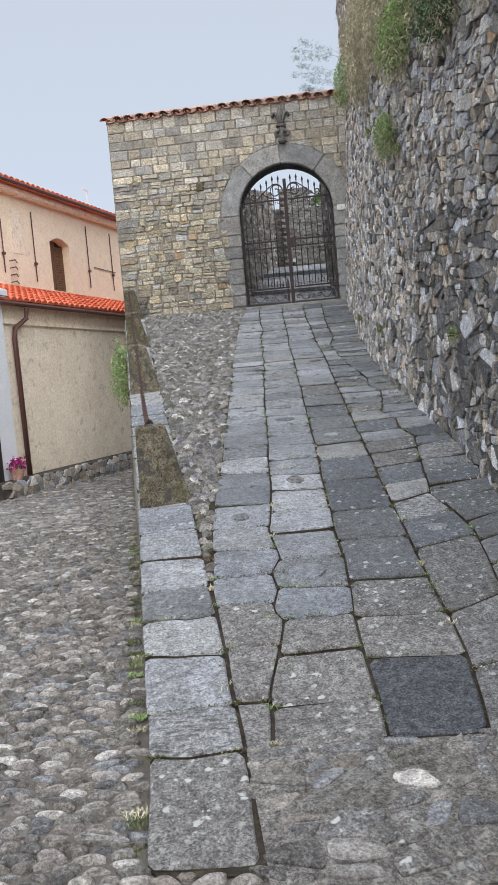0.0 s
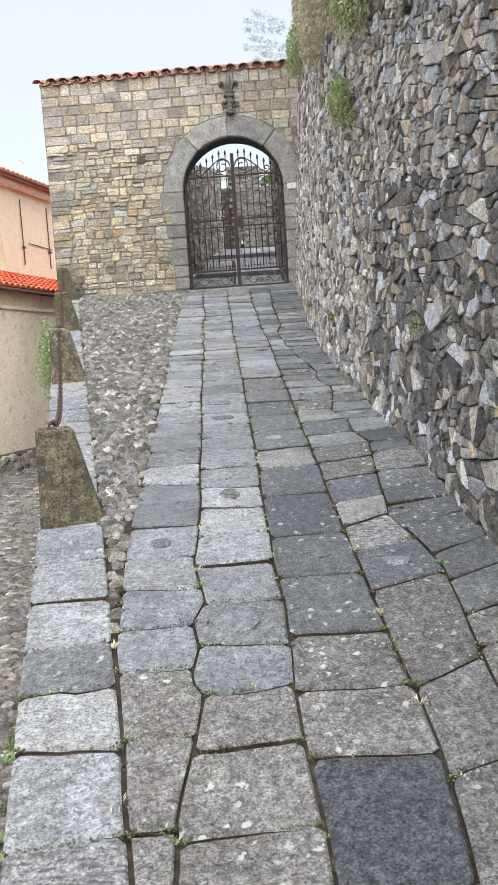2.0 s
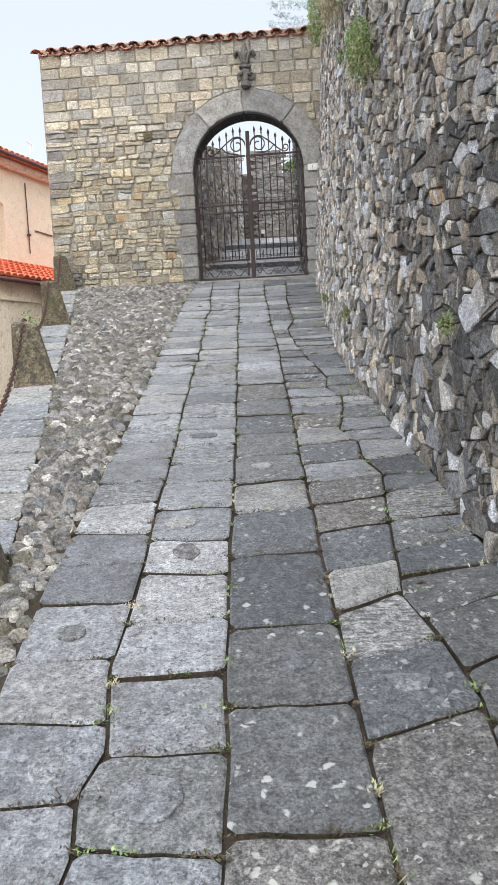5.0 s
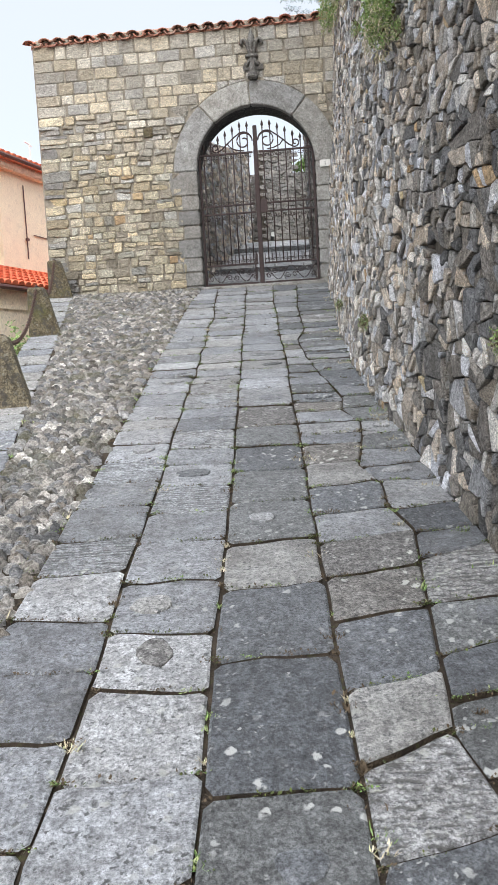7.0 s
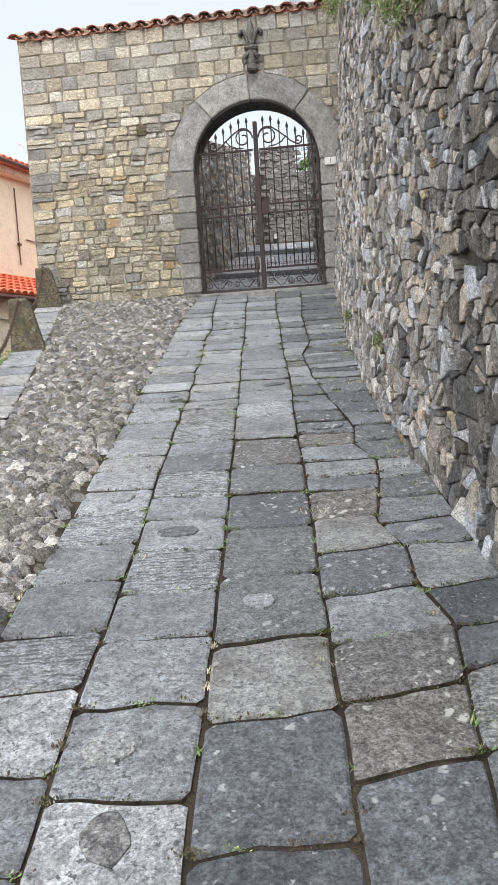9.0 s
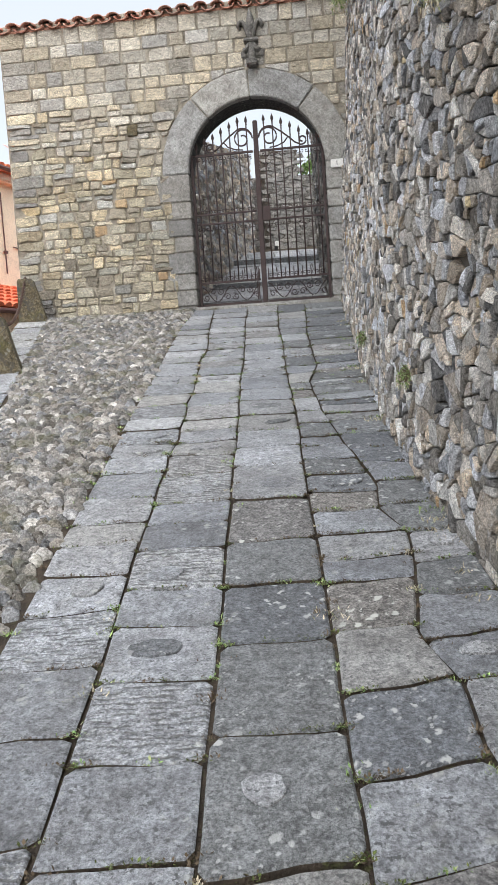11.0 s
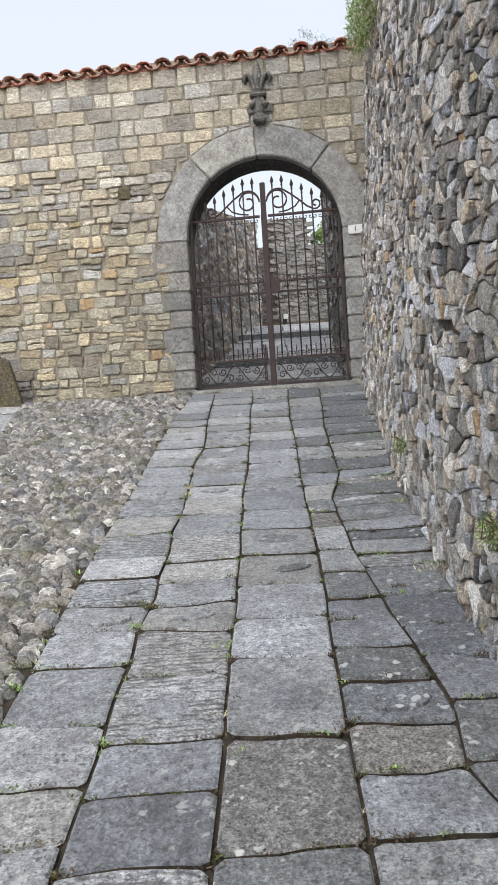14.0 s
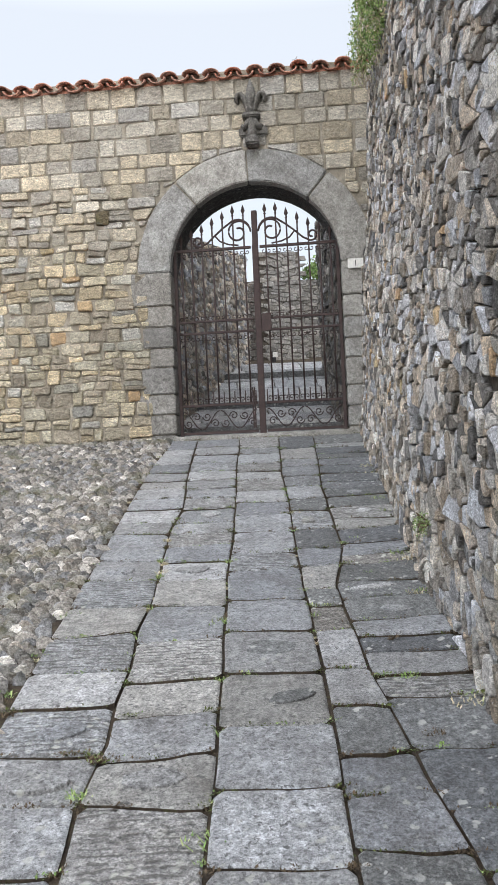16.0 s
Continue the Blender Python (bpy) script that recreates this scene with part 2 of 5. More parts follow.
M_RUBBLE = stone("dark_rubble_stone", [(0.58, 0.53, 0.47), (0.66, 0.58, 0.49), (0.34, 0.32, 0.30), (0.72, 0.67, 0.60), (0.60, 0.50, 0.39), (0.60, 0.60, 0.61), (0.76, 0.73, 0.69), (0.38, 0.355, 0.32), (0.62, 0.53, 0.43), (0.55, 0.565, 0.60), (0.53, 0.46, 0.385), (0.46, 0.46, 0.47), (0.78, 0.75, 0.70), (0.44, 0.38, 0.31)],
                 contrast=0.36, lichen=0.55, lichen_col=(0.76, 0.75, 0.74), stain=0.5, bump=1.0, vary=0.42, streak=(0.9, 0.9, 1.3), crusty=0.7)
# weathered rubble; on the gate reveal and right court wall it stands for shade
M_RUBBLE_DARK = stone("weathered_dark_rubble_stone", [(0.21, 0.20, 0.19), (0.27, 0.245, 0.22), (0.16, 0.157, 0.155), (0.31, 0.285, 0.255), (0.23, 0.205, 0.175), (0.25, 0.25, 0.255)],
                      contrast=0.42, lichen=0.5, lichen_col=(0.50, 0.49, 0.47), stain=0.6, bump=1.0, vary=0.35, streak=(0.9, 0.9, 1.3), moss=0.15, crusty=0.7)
M_PALE = stone("pale_limestone_rubble", [(0.72, 0.72, 0.74), (0.62, 0.63, 0.67), (0.60, 0.57, 0.53)], contrast=0.35, stain=0.5, bump=0.8, vary=0.15, streak=(0.9, 0.9, 1.3))
M_RUBBLE_BED = plain("earthy_wall_core", (0.12, 0.105, 0.088), (0.05, 0.044, 0.038), 13.0, 0.95, 0.1, bump=1.0, fine=50, dirt=0.6, dirt_col=(0.05, 0.044, 0.038))
M_POST = stone("mossy_post_stone", [(0.155, 0.125, 0.075), (0.20, 0.17, 0.115)], contrast=0.5, lichen=0.6, lichen_col=(0.40, 0.39, 0.34), stain=0.7, bump=0.8, moss=0.8, grooves=0.35, vary=0.15)
M_LILY = stone("blackened_carved_stone", [(0.19, 0.185, 0.175), (0.22, 0.21, 0.195)], contrast=0.4, lichen=0.4, stain=0.6, bump=0.8, vary=0.1)
M_IRON = plain("weathered_iron", (0.045, 0.031, 0.031), (0.062, 0.043, 0.04), 20.0, 0.65, 0.25, 0.0, 0.3, dirt=0.3, dirt_col=(0.13, 0.07, 0.045))
M_RUST = plain("rusty_chain_iron", (0.10, 0.055, 0.04), (0.07, 0.05, 0.045), 30.0, 0.8, 0.3, 0.3, 0.5)
M_TILE = stone("old_terracotta", [(0.60, 0.27, 0.19), (0.50, 0.23, 0.17), (0.64, 0.33, 0.24), (0.46, 0.27, 0.21), (0.58, 0.33, 0.25)], contrast=0.35, lichen=0.5, stain=0.5, bump=0.5, vary=0.2)
M_TILE_NEW = stone("new_red_roof_tile", [(0.70, 0.16, 0.075), (0.62, 0.14, 0.07), (0.76, 0.20, 0.10)], contrast=0.15, stain=0.3, bump=0.2, vary=0.12)
M_RENDER = plain("cream_lime_render", (0.93, 0.82, 0.66), (0.84, 0.72, 0.56), 2.2, 0.95, 0.1, bump=1.0, fine=22, dirt=0.65, dirt_col=(0.42, 0.34, 0.25))
M_RENDER_UP = plain("peach_lime_render", (0.90, 0.77, 0.58), (0.84, 0.71, 0.54), 3.2, 0.95, 0.1, bump=0.4, fine=40, dirt=0.4, dirt_col=(0.46, 0.38, 0.31))
M_WHITE = plain("white_paint", (0.78, 0.79, 0.82), (0.72, 0.73, 0.76), 2.0, 0.8)
M_BROWN = plain("brown_painted_metal", (0.12, 0.05, 0.04), (0.09, 0.04, 0.035), 10, 0.5, 0.4)
M_SHUTTER = plain("brown_wood_shutter", (0.22, 0.12, 0.07), (0.16, 0.09, 0.055), 18, 0.7)
M_DARK = plain("dark_interior", (0.03, 0.028, 0.026), (0.02, 0.02, 0.02), 5, 0.9)
M_LEAF = stone("green_leaf", [(0.22, 0.33, 0.10), (0.28, 0.38, 0.13), (0.17, 0.27, 0.09), (0.37, 0.42, 0.19)], contrast=0.2, stain=0.2, bump=0.1, rough=0.6, vary=0.3)
M_LEAF_BRIGHT = stone("bright_green_leaf", [(0.22, 0.33, 0.10), (0.29, 0.39, 0.14), (0.16, 0.26, 0.08)], contrast=0.2, stain=0.2, bump=0.1, rough=0.6, vary=0.3)
M_IVY = stone("dark_ivy_leaf", [(0.07, 0.12, 0.045), (0.09, 0.145, 0.06), (0.055, 0.10, 0.04)], contrast=0.2, stain=0.2, bump=0.1, rough=0.45, vary=0.3)
M_LEAF_GREY = stone("grey_green_leaf", [(0.46, 0.54, 0.58), (0.52, 0.60, 0.64), (0.42, 0.50, 0.52)], contrast=0.2, stain=0.2, bump=0.1, rough=0.7, vary=0.2)
M_DRY = stone("dry_grass", [(0.56, 0.50, 0.36), (0.48, 0.41, 0.28), (0.42, 0.43, 0.25), (0.62, 0.55, 0.42)], contrast=0.2, stain=0.3, bump=0.1, vary=0.3)
M_STEM = plain("brown_stem", (0.13, 0.095, 0.06), (0.10, 0.075, 0.05), 20, 0.9)
M_MOSS = stone("joint_moss", [(0.10, 0.13, 0.035), (0.14, 0.16, 0.05), (0.075, 0.09, 0.03)], contrast=0.2, stain=0.3, bump=0.1, vary=0.3)
M_FLOWER = stone("magenta_petal", [(0.35, 0.02, 0.15), (0.28, 0.02, 0.14), (0.45, 0.05, 0.22)], contrast=0.2, stain=0.2, bump=0.1, vary=0.3)
M_CREAM = plain("white_enamel", (0.75, 0.74, 0.70), (0.66, 0.65, 0.62), 20, 0.5)
M_BLACK = plain("black_paint", (0.03, 0.03, 0.03), None, 20, 0.6)

# ---- geometry helpers ----
RNG = random.Random(7)


def obj(name, verts, faces, mat, parent=None, smooth=False, label=""):
    me = bpy.data.meshes.new(name)
    me.from_pydata([tuple(v) for v in verts], [], faces)
    me.materials.append(mat)
    if smooth:
        me.shade_smooth()
    ob = new(name, me)
    if parent:
        ob.parent = parent
    if label:
        ob["label"] = label
    return ob


def part(name, bm, mat, parent=None, label="", smooth=False):
    me = bpy.data.meshes.new(name)
    bmesh.ops.recalc_face_normals(bm, faces=bm.faces)
    bm.to_mesh(me)
    bm.free()
    me.materials.append(mat)
    if smooth:
        me.shade_smooth()
    ob = new(name, me)
    if parent:
        ob.parent = parent
    if label:
        ob["label"] = label
    return ob


def thing(name, label, category, group="", kind=""):
    return tagged(new(name), label, category, group, kind)


def box_bm(lo, hi, bev=0.0, m=None, segs=2):
    bm = bmesh.new()
    c = [(a + b) / 2 for a, b in zip(lo, hi)]
    s = [abs(b - a) for a, b in zip(lo, hi)]
    bmesh.ops.create_cube(bm, size=1, matrix=Matrix.Translation(c) @ Matrix.Diagonal((*s, 1)))
    if bev:
        bmesh.ops.bevel(bm, geom=bm.edges[:], offset=bev, segments=segs, affect="EDGES")
    if m:
        bm.transform(m)
    return bm


def tube(points, radius, sides=8, closed=False, taper=None):
    """A bmesh tube along points."""
    bm = bmesh.new()
    pts = [Vector(p) for p in points]
    rings = []
    up = Vector((0, 0, 1))
    for i, p in enumerate(pts):
        a = pts[i - 1] if i or closed else p
        b = pts[(i + 1) % len(pts)] if i < len(pts) - 1 or closed else p
        d = (b - a).normalized()
        side = d.cross(up)
        if side.length < 0.05:
            side = d.cross(Vector((0, 1, 0)))
        side.normalize()
        nrm = side.cross(d)
        r = radius * (taper[i] if taper else 1)
        rings.append([bm.verts.new(p + r * (math.cos(2 * math.pi * k / sides) * side + math.sin(2 * math.pi * k / sides) * nrm)) for k in range(sides)])
    n = len(rings)
    for i in range(n if closed else n - 1):
        for k in range(sides):
            bm.faces.new((rings[i][k], rings[i][(k + 1) % sides], rings[(i + 1) % n][(k + 1) % sides], rings[(i + 1) % n][k]))
    if not closed:
        bm.faces.new(rings[0][::-1])
        bm.faces.new(rings[-1])
    return bm


def clip(poly, px, py, nx, ny):
    out = []
    for i in range(len(poly)):
        ax, ay = poly[i - 1]
        bx, by = poly[i]
        da, db = (ax - px) * nx + (ay - py) * ny, (bx - px) * nx + (by - py) * ny
        if (da <= 0) != (db <= 0):
            k = da / (da - db)
            out.append((ax + (bx - ax) * k, ay + (by - ay) * k))
        if db <= 0:
            out.append((bx, by))
    return out


def cells(u0, u1, v0, v1, du, dv, jit=0.42, inside=None, rng=RNG, shift=True):
    """Irregular convex stones filling a rectangle: the cells round jittered points."""
    nu, nv = max(1, round((u1 - u0) / du)), max(1, round((v1 - v0) / dv))
    du, dv = (u1 - u0) / nu, (v1 - v0) / nv
    pts = {}
    for j in range(-2, nv + 2):
        for i in range(-2, nu + 2):
            pts[i, j] = (u0 + (i + 0.5 + (0.5 * (j % 2) if shift else 0) + rng.uniform(-jit, jit)) * du, v0 + (j + 0.5 + rng.uniform(-jit, jit)) * dv)
    k2 = (du / dv) ** 2
    found = []
    for j in range(nv):
        for i in range(nu):
            x, y = pts[i, j]
            if inside and not inside(x, y):
                continue
            poly = [(x - 2 * du, y - 2 * dv), (x + 2 * du, y - 2 * dv), (x + 2 * du, y + 2 * dv), (x - 2 * du, y + 2 * dv)]
            for jj in range(j - 2, j + 3):
                for ii in range(i - 2, i + 3):
                    if (ii, jj) in pts and (ii, jj) != (i, j):
                        a, b = pts[ii, jj]
                        poly = clip(poly, (x + a) / 2, (y + b) / 2, a - x, (b - y) * k2)
                        if len(poly) < 3:
                            break
                if len(poly) < 3:
                    break
            if len(poly) >= 3:
                found.append(poly)
    return found


def soften(poly, cut=0.22):
    out = []
    for i in range(len(poly)):
        (ax, ay), (bx, by) = poly[i], poly[(i + 1) % len(poly)]
        out.append((ax + (bx - ax) * cut, ay + (by - ay) * cut))
        out.append((bx + (ax - bx) * cut, by + (ay - by) * cut))
    return out


def shrink(poly, d):
    cx, cy = sum(p[0] for p in poly) / len(poly), sum(p[1] for p in poly) / len(poly)
    out = []
    for x, y in poly:
        r = math.hypot(x - cx, y - cy) or 1e-6
        k = max(0.25, 1 - d / r)
        out.append((cx + (x - cx) * k, cy + (y - cy) * k))
    return out


def halves(poly, rng):
    """A stone broken in two along a line through its middle."""
    cx, cy = sum(p[0] for p in poly) / len(poly), sum(p[1] for p in poly) / len(poly)
    wide = (max(p[0] for p in poly) - min(p[0] for p in poly)) > 1.3 * (max(p[1] for p in poly) - min(p[1] for p in poly))
    a = (0.0 if wide else 1.57) + rng.gauss(0, 0.38)
    nx, ny = math.cos(a), math.sin(a)
    return [q for q in (clip(poly, cx, cy, nx, ny), clip(poly, cx, cy, -nx, -ny)) if len(q) > 2]


def stone_mesh(poly, place, depth, gap=0.008, edge=0.012, sink=0.03, dome=0.0, tilt=0.0, rng=RNG, round_=True):
    """Vertices and faces of one stone: place(u, v, h) puts it on its surface."""
    p = shrink(poly, gap)
    if round_:
        p = soften(p)
    cx, cy = sum(q[0] for q in p) / len(p), sum(q[1] for q in p) / len(p)
    tu, tv = rng.uniform(-tilt, tilt), rng.uniform(-tilt, tilt)
    rings = [(p, -sink, False), (p, depth - edge, True), (shrink(p, edge * 1.4), depth, True)]
    if dome:
        rings.append(([(cx + (x - cx) * 0.5, cy + (y - cy) * 0.5) for x, y in p], depth + dome, True))
    verts, faces, n = [], [], len(p)
    for ring, h, top in rings:
        for x, y in ring:
            hh = h + ((x - cx) * tu + (y - cy) * tv if top else 0)
            verts.append(place(x, y, hh))
    for r in range(len(rings) - 1):
        for k in range(n):
            a, b = r * n + k, r * n + (k + 1) % n
            faces.append((a, b, b + n, a + n))
    faces.append(tuple(range((len(rings) - 1) * n, len(rings) * n)))
    return verts, faces


class Pile:
    """Many stones joined into one mesh."""
    def __init__(self):
        self.v, self.f = [], []

    def add(self, verts, faces):
        o = len(self.v)
        self.v += verts
        self.f += [tuple(i + o for i in f) for f in faces]

    def make(self, name, mat, parent=None, kind="stuff", smooth=False):
        ob = obj(name, self.v, self.f, mat, parent, smooth)
        if kind:
            ob["kind"] = kind
        return ob


def interp(x, pts):
    """Straight lines between (x, y) pairs."""
    if x <= pts[0][0]:
        return pts[0][1]
    for k in range(1, len(pts)):
        if x < pts[k][0]:
            (a, b), (c, d) = pts[k - 1], pts[k]
            return b + (d - b) * (x - a) / (c - a)
    return pts[-1][1]


# ---- the plan ----
RISE = [(-30, -0.9), (0, -0.14), (2.3, -0.03), (3.3, 0.117), (4.35, 0.345), (5.15, 0.51), (5.9, 0.67), (6.9, 0.88), (8.15, 1.09), (9.6, 1.41), (10.5, 1.59), (13.05, 2.11), (16.6, 2.98)]
KERB_L = [(2.4, -0.44), (3.2, -0.517), (4.47, -0.69), (5.8, -0.85), (9.9, -1.42), (13.5, -1.91), (17.3, -2.42)]
KERB_R = [(2.4, -0.064), (3.03, -0.124), (3.8, -0.205), (4.4, -0.282), (5.2, -0.385), (5.79, -0.46), (9.8, -1.015), (13.5, -1.515), (17.3, -2.0)]
LANE_0 = [(2.4, -0.06), (3.03, -0.12), (3.8, -0.2), (4.4, -0.27), (5.1, -0.294), (5.4, -0.3), (6.0, -0.28), (7.0, -0.235), (8.3, -0.22), (9.8, -0.165), (11.2, -0.138), (12.4, -0.1), (13.5, -0.06), (14.3, -0.03), (15.5, 0.05), (16.3, 0.14), (16.9, 0.17)]
LANE_1 = [(2.4, -0.03), (3.4, 0.0), (3.72, 0.05), (4.03, 0.10), (4.14, 0.05), (4.36, 0.095), (4.58, 0.07), (4.76, 0.125), (5.22, 0.08), (5.55, 0.11), (6.0, 0.145), (6.65, 0.143), (7.1, 0.17), (8.4, 0.196), (8.95, 0.21), (10.1, 0.255), (10.4, 0.25), (10.8, 0.3), (11.1, 0.29), (11.4, 0.32), (11.8, 0.306), (12.25, 0.34), (13.45, 0.345), (14.05, 0.41), (14.9, 0.4), (16.6, 0.44)]
LANE_2 = [(2.4, 0.43), (3.3, 0.456), (3.65, 0.455), (4.02, 0.461), (4.3, 0.484), (4.65, 0.51), (5.08, 0.505), (5.8, 0.53), (6.44, 0.55), (7.05, 0.575), (7.9, 0.606), (8.66, 0.635), (9.7, 0.669), (10.5, 0.695), (11.37, 0.725), (12.77, 0.757), (13.5, 0.8), (14.3, 0.827), (15.24, 0.852), (16.6, 0.905)]
LANE_3 = [(2.4, 0.79), (3.0, 0.83), (3.25, 0.873), (3.63, 0.92), (4.2, 0.922), (4.95, 0.934), (5.4, 0.945), (6.05, 0.965), (7.1, 1.0), (8.15, 1.045), (8.9, 1.075), (10.26, 1.115), (11.3, 1.16), (12.93, 1.19), (14.07, 1.239), (14.96, 1.25), (16.6, 1.33)]
BASE_R = [(-12, 1.75), (5.65, 1.7), (7.2, 1.72), (9.55, 1.735), (10.9, 1.75), (12.1, 1.84), (13.8, 1.985), (16.2, 2.19), (18, 2.34)]


def rise(y):
    return interp(y, RISE)


def street(x, y):
    return -0.016 - 0.017 * (y - 2.4) if y > 2.4 else -0.016 + 0.045 * (y - 2.4)


def bumpy(x, y, k=0.012):
    return k * (noise.noise((x * 0.9, y * 0.9, 3.0)) + 0.5 * noise.noise((x * 2.7, y * 2.7, 9.0)))


# ---- ground ----
gv, gf = [], []
XS = [-1500, -200, -40, -12, -8, -6, -5, -4.4, -3.8, -3.2, -2.6, -2.0, -1.4, -0.9, -0.5, 0, 0.5, 1, 1.5, 2.2, 4, 12, 60, 300, 1500]
YS = [-1500, -200, -40, -12, -5, -2, -1, 0, 0.6, 1.2, 1.8, 2.4, 3, 4, 5, 6, 7, 8, 10, 12, 14, 16, 18, 20, 24, 30, 60, 200, 1500]
for yy in YS:
    for xx in XS:
        zz = street(xx, max(-12, min(24, yy))) - 0.025
        gv.append((xx, yy, zz + bumpy(xx, yy)))
for j in range(len(YS) - 1):
    for i in range(len(XS) - 1):
        a = j * len(XS) + i
        gf.append((a, a + 1, a + 1 + len(XS), a + len(XS)))
ground = tagged(obj("ground", gv, gf, M_GRIT), "earth and grit between the street cobbles", "ground", kind="structure")

# the raised ramp: its bed, and the retaining wall on the street side
rv, rf = [], []
ry = [2.4 + 0.25 * i for i in range(61)]
for yy in ry:
    a, b = interp(yy, KERB_L), interp(yy, BASE_R) + 0.3
    for k in range(9):
        xx = a + 0.03 + (b - a) * k / 8
        rv.append((xx, yy, rise(yy) - 0.017))
    rv.append((a + 0.03 - 0.06 * max(0.0, rise(yy)), yy, min(street(a, yy), rise(yy)) - 0.2))
for j in range(len(ry) - 1):
    o, q = j * 10, (j + 1) * 10
    for k in range(8):
        rf.append((o + k, o + k + 1, q + k + 1, q + k))
    rf.append((o + 9, o, q, q + 9))
ramp = tagged(obj("ramp", rv, rf, M_SOIL), "sloping paved ramp bed of earth and grit", "ramp", kind="structure")

ramp.data.materials.append(M_MORTAR)
for k, p in enumerate(ramp.data.polygons):
    if k % 9 == 8:
        p.material_index = 1

# ---- gate wall ----
WALL_M = Matrix.Translation((1.165, 16.74, 0)) @ Matrix.Rotation(radians(-6.2), 4, "Z")
GATE_R, SPRING, SILL, THICK, TOP = 0.965, 4.91, 3.0, 0.62, 7.07
WALL_L, WALL_RT = -3.56, 1.75


def on_wall(u, v, h):
    return WALL_M @ Vector((u, -h, v))


def wall_shell(name, y0, y1, mat, r, top, left, right, bottom):
    """A wall with an arched opening cut right through it."""
    bm = bmesh.new()
    prof = [(-r, bottom)] + [(-r * math.cos(math.pi * k / 28), SPRING + r * math.sin(math.pi * k / 28)) for k in range(29)] + [(r, bottom)]
    outer = [(left, bottom), (left, SPRING)] + [(left + (right - left) * k / 26, top) for k in range(27)] + [(right, SPRING), (right, bottom)]
    n = len(prof)
    idx = []
    for y in (y0, y1):
        idx.append(([bm.verts.new((x, y, z)) for x, z in prof], [bm.verts.new((x, y, z)) for x, z in outer]))
    for side in (0, 1):
        a, b = idx[side]
        for k in range(n - 1):
            bm.faces.new((a[k], a[k + 1], b[k + 1], b[k]))
    for which in (0, 1):
        a, b = idx[0][which], idx[1][which]
        for k in range(n - 1):
            bm.faces.new((a[k], a[k + 1], b[k + 1], b[k]))
    bm.transform(WALL_M)
    ob = part(name, bm, mat)
    # the reveal faces get dark stone: the shade under the arch is in their colour
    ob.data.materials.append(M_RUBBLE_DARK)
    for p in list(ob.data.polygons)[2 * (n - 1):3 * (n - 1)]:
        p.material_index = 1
    return ob


wall_gate = tagged(wall_shell("wall_gate", 0.0, THICK, M_MORTAR, GATE_R + 0.02, TOP, WALL_L, WALL_RT, -0.4), "coursed ochre and grey stone wall with an arched gateway", "wall", kind="structure")
threshold = tagged(part("threshold", box_bm((-1.0, -0.1, 2.7), (1.0, THICK, 3.03), 0.015, WALL_M), M_DRESSED), "worn grey stone threshold under the gate", "threshold", kind="structure")

# ---- tall retaining wall ----
LEAN_X = 0.075


def on_right(u, v, h):
    """u along the walk, v upwards from the ramp, h out of the wall towards the ramp."""
    z0 = rise(min(u, 16.6))
    swell = 0.05 * noise.noise((u * 0.5, v * 0.6, 1.7)) + 0.03 * noise.noise((u * 1.6, v * 1.6, 5.1))
    return Vector((interp(u, BASE_R) + LEAN_X * min(v, 4.6) + 0.02 * max(0, v - 4.6) - h + swell, u, z0 + v))


def grid_wall(name, u0, u1, v0, v1, place, mat, nu, nv, h=0.0):
    verts, faces = [], []
    for j in range(nv + 1):
        for i in range(nu + 1):
            verts.append(place(u0 + (u1 - u0) * i / nu, v0 + (v1 - v0) * j / nv, h))
    for j in range(nv):
        for i in range(nu):
            a = j * (nu + 1) + i
            faces.append((a, a + nu + 1, a + nu + 2, a + 1))
    return verts, faces


CREST = [(-8, 2.4), (4.0, 2.6), (5.6, 4.5), (10.5, 5.2), (13.0, 6.4), (15.0, 7.3), (18.1, 7.6)]


def tall(u, v, h):
    """As on_right, but v runs from -0.6 to 1 at the wall's uneven top."""
    return on_right(u, -0.6 + (interp(u, CREST) + 0.15 * noise.noise((u * 1.3, 0, 0)) + 0.6) * (v + 0.6) / 1.6, h)


v1, f1 = grid_wall("w", -8, 18.1, -0.6, 1.0, lambda u, v, h: tall(u, v, -0.04), None, 60, 24)
v2, f2 = grid_wall("w", -8, 18.1, -0.6, 1.0, lambda u, v, h: tall(u, v, 0) + Vector((1.6, 0, 0)), None, 60, 24)
o = len(v1)
v1 += v2
f1 += [tuple(i + o for i in f[::-1]) for f in f2]
top_row = 24 * 61
for i in range(60):
    f1.append((top_row + i, o + top_row + i, o + top_row + i + 1, top_row + i + 1))
for j in range(24):
    a, b = j * 61, (j + 1) * 61
    f1.append((a, o + a, o + b, b))
    a, b = a + 60, b + 60
    f1.append((a, b, o + b, o + a))
wall_east = tagged(obj("wall_east", v1, f1, M_RUBBLE_BED), "tall dark rubble retaining wall with plants growing in it", "wall", kind="structure")

# ---- gate: two iron leaves ----
def spiral(cx, cz, r0, r1, a0, a1, n=14):
    return [(cx + (r0 + (r1 - r0) * k / n) * math.cos(a0 + (a1 - a0) * k / n), 0.0, cz + (r0 + (r1 - r0) * k / n) * math.sin(a0 + (a1 - a0) * k / n)) for k in range(n + 1)]


GATE_M = WALL_M @ Matrix.Translation((0, 0.16, SILL)) @ Matrix.Diagonal((1, 1, 1.03, 1))


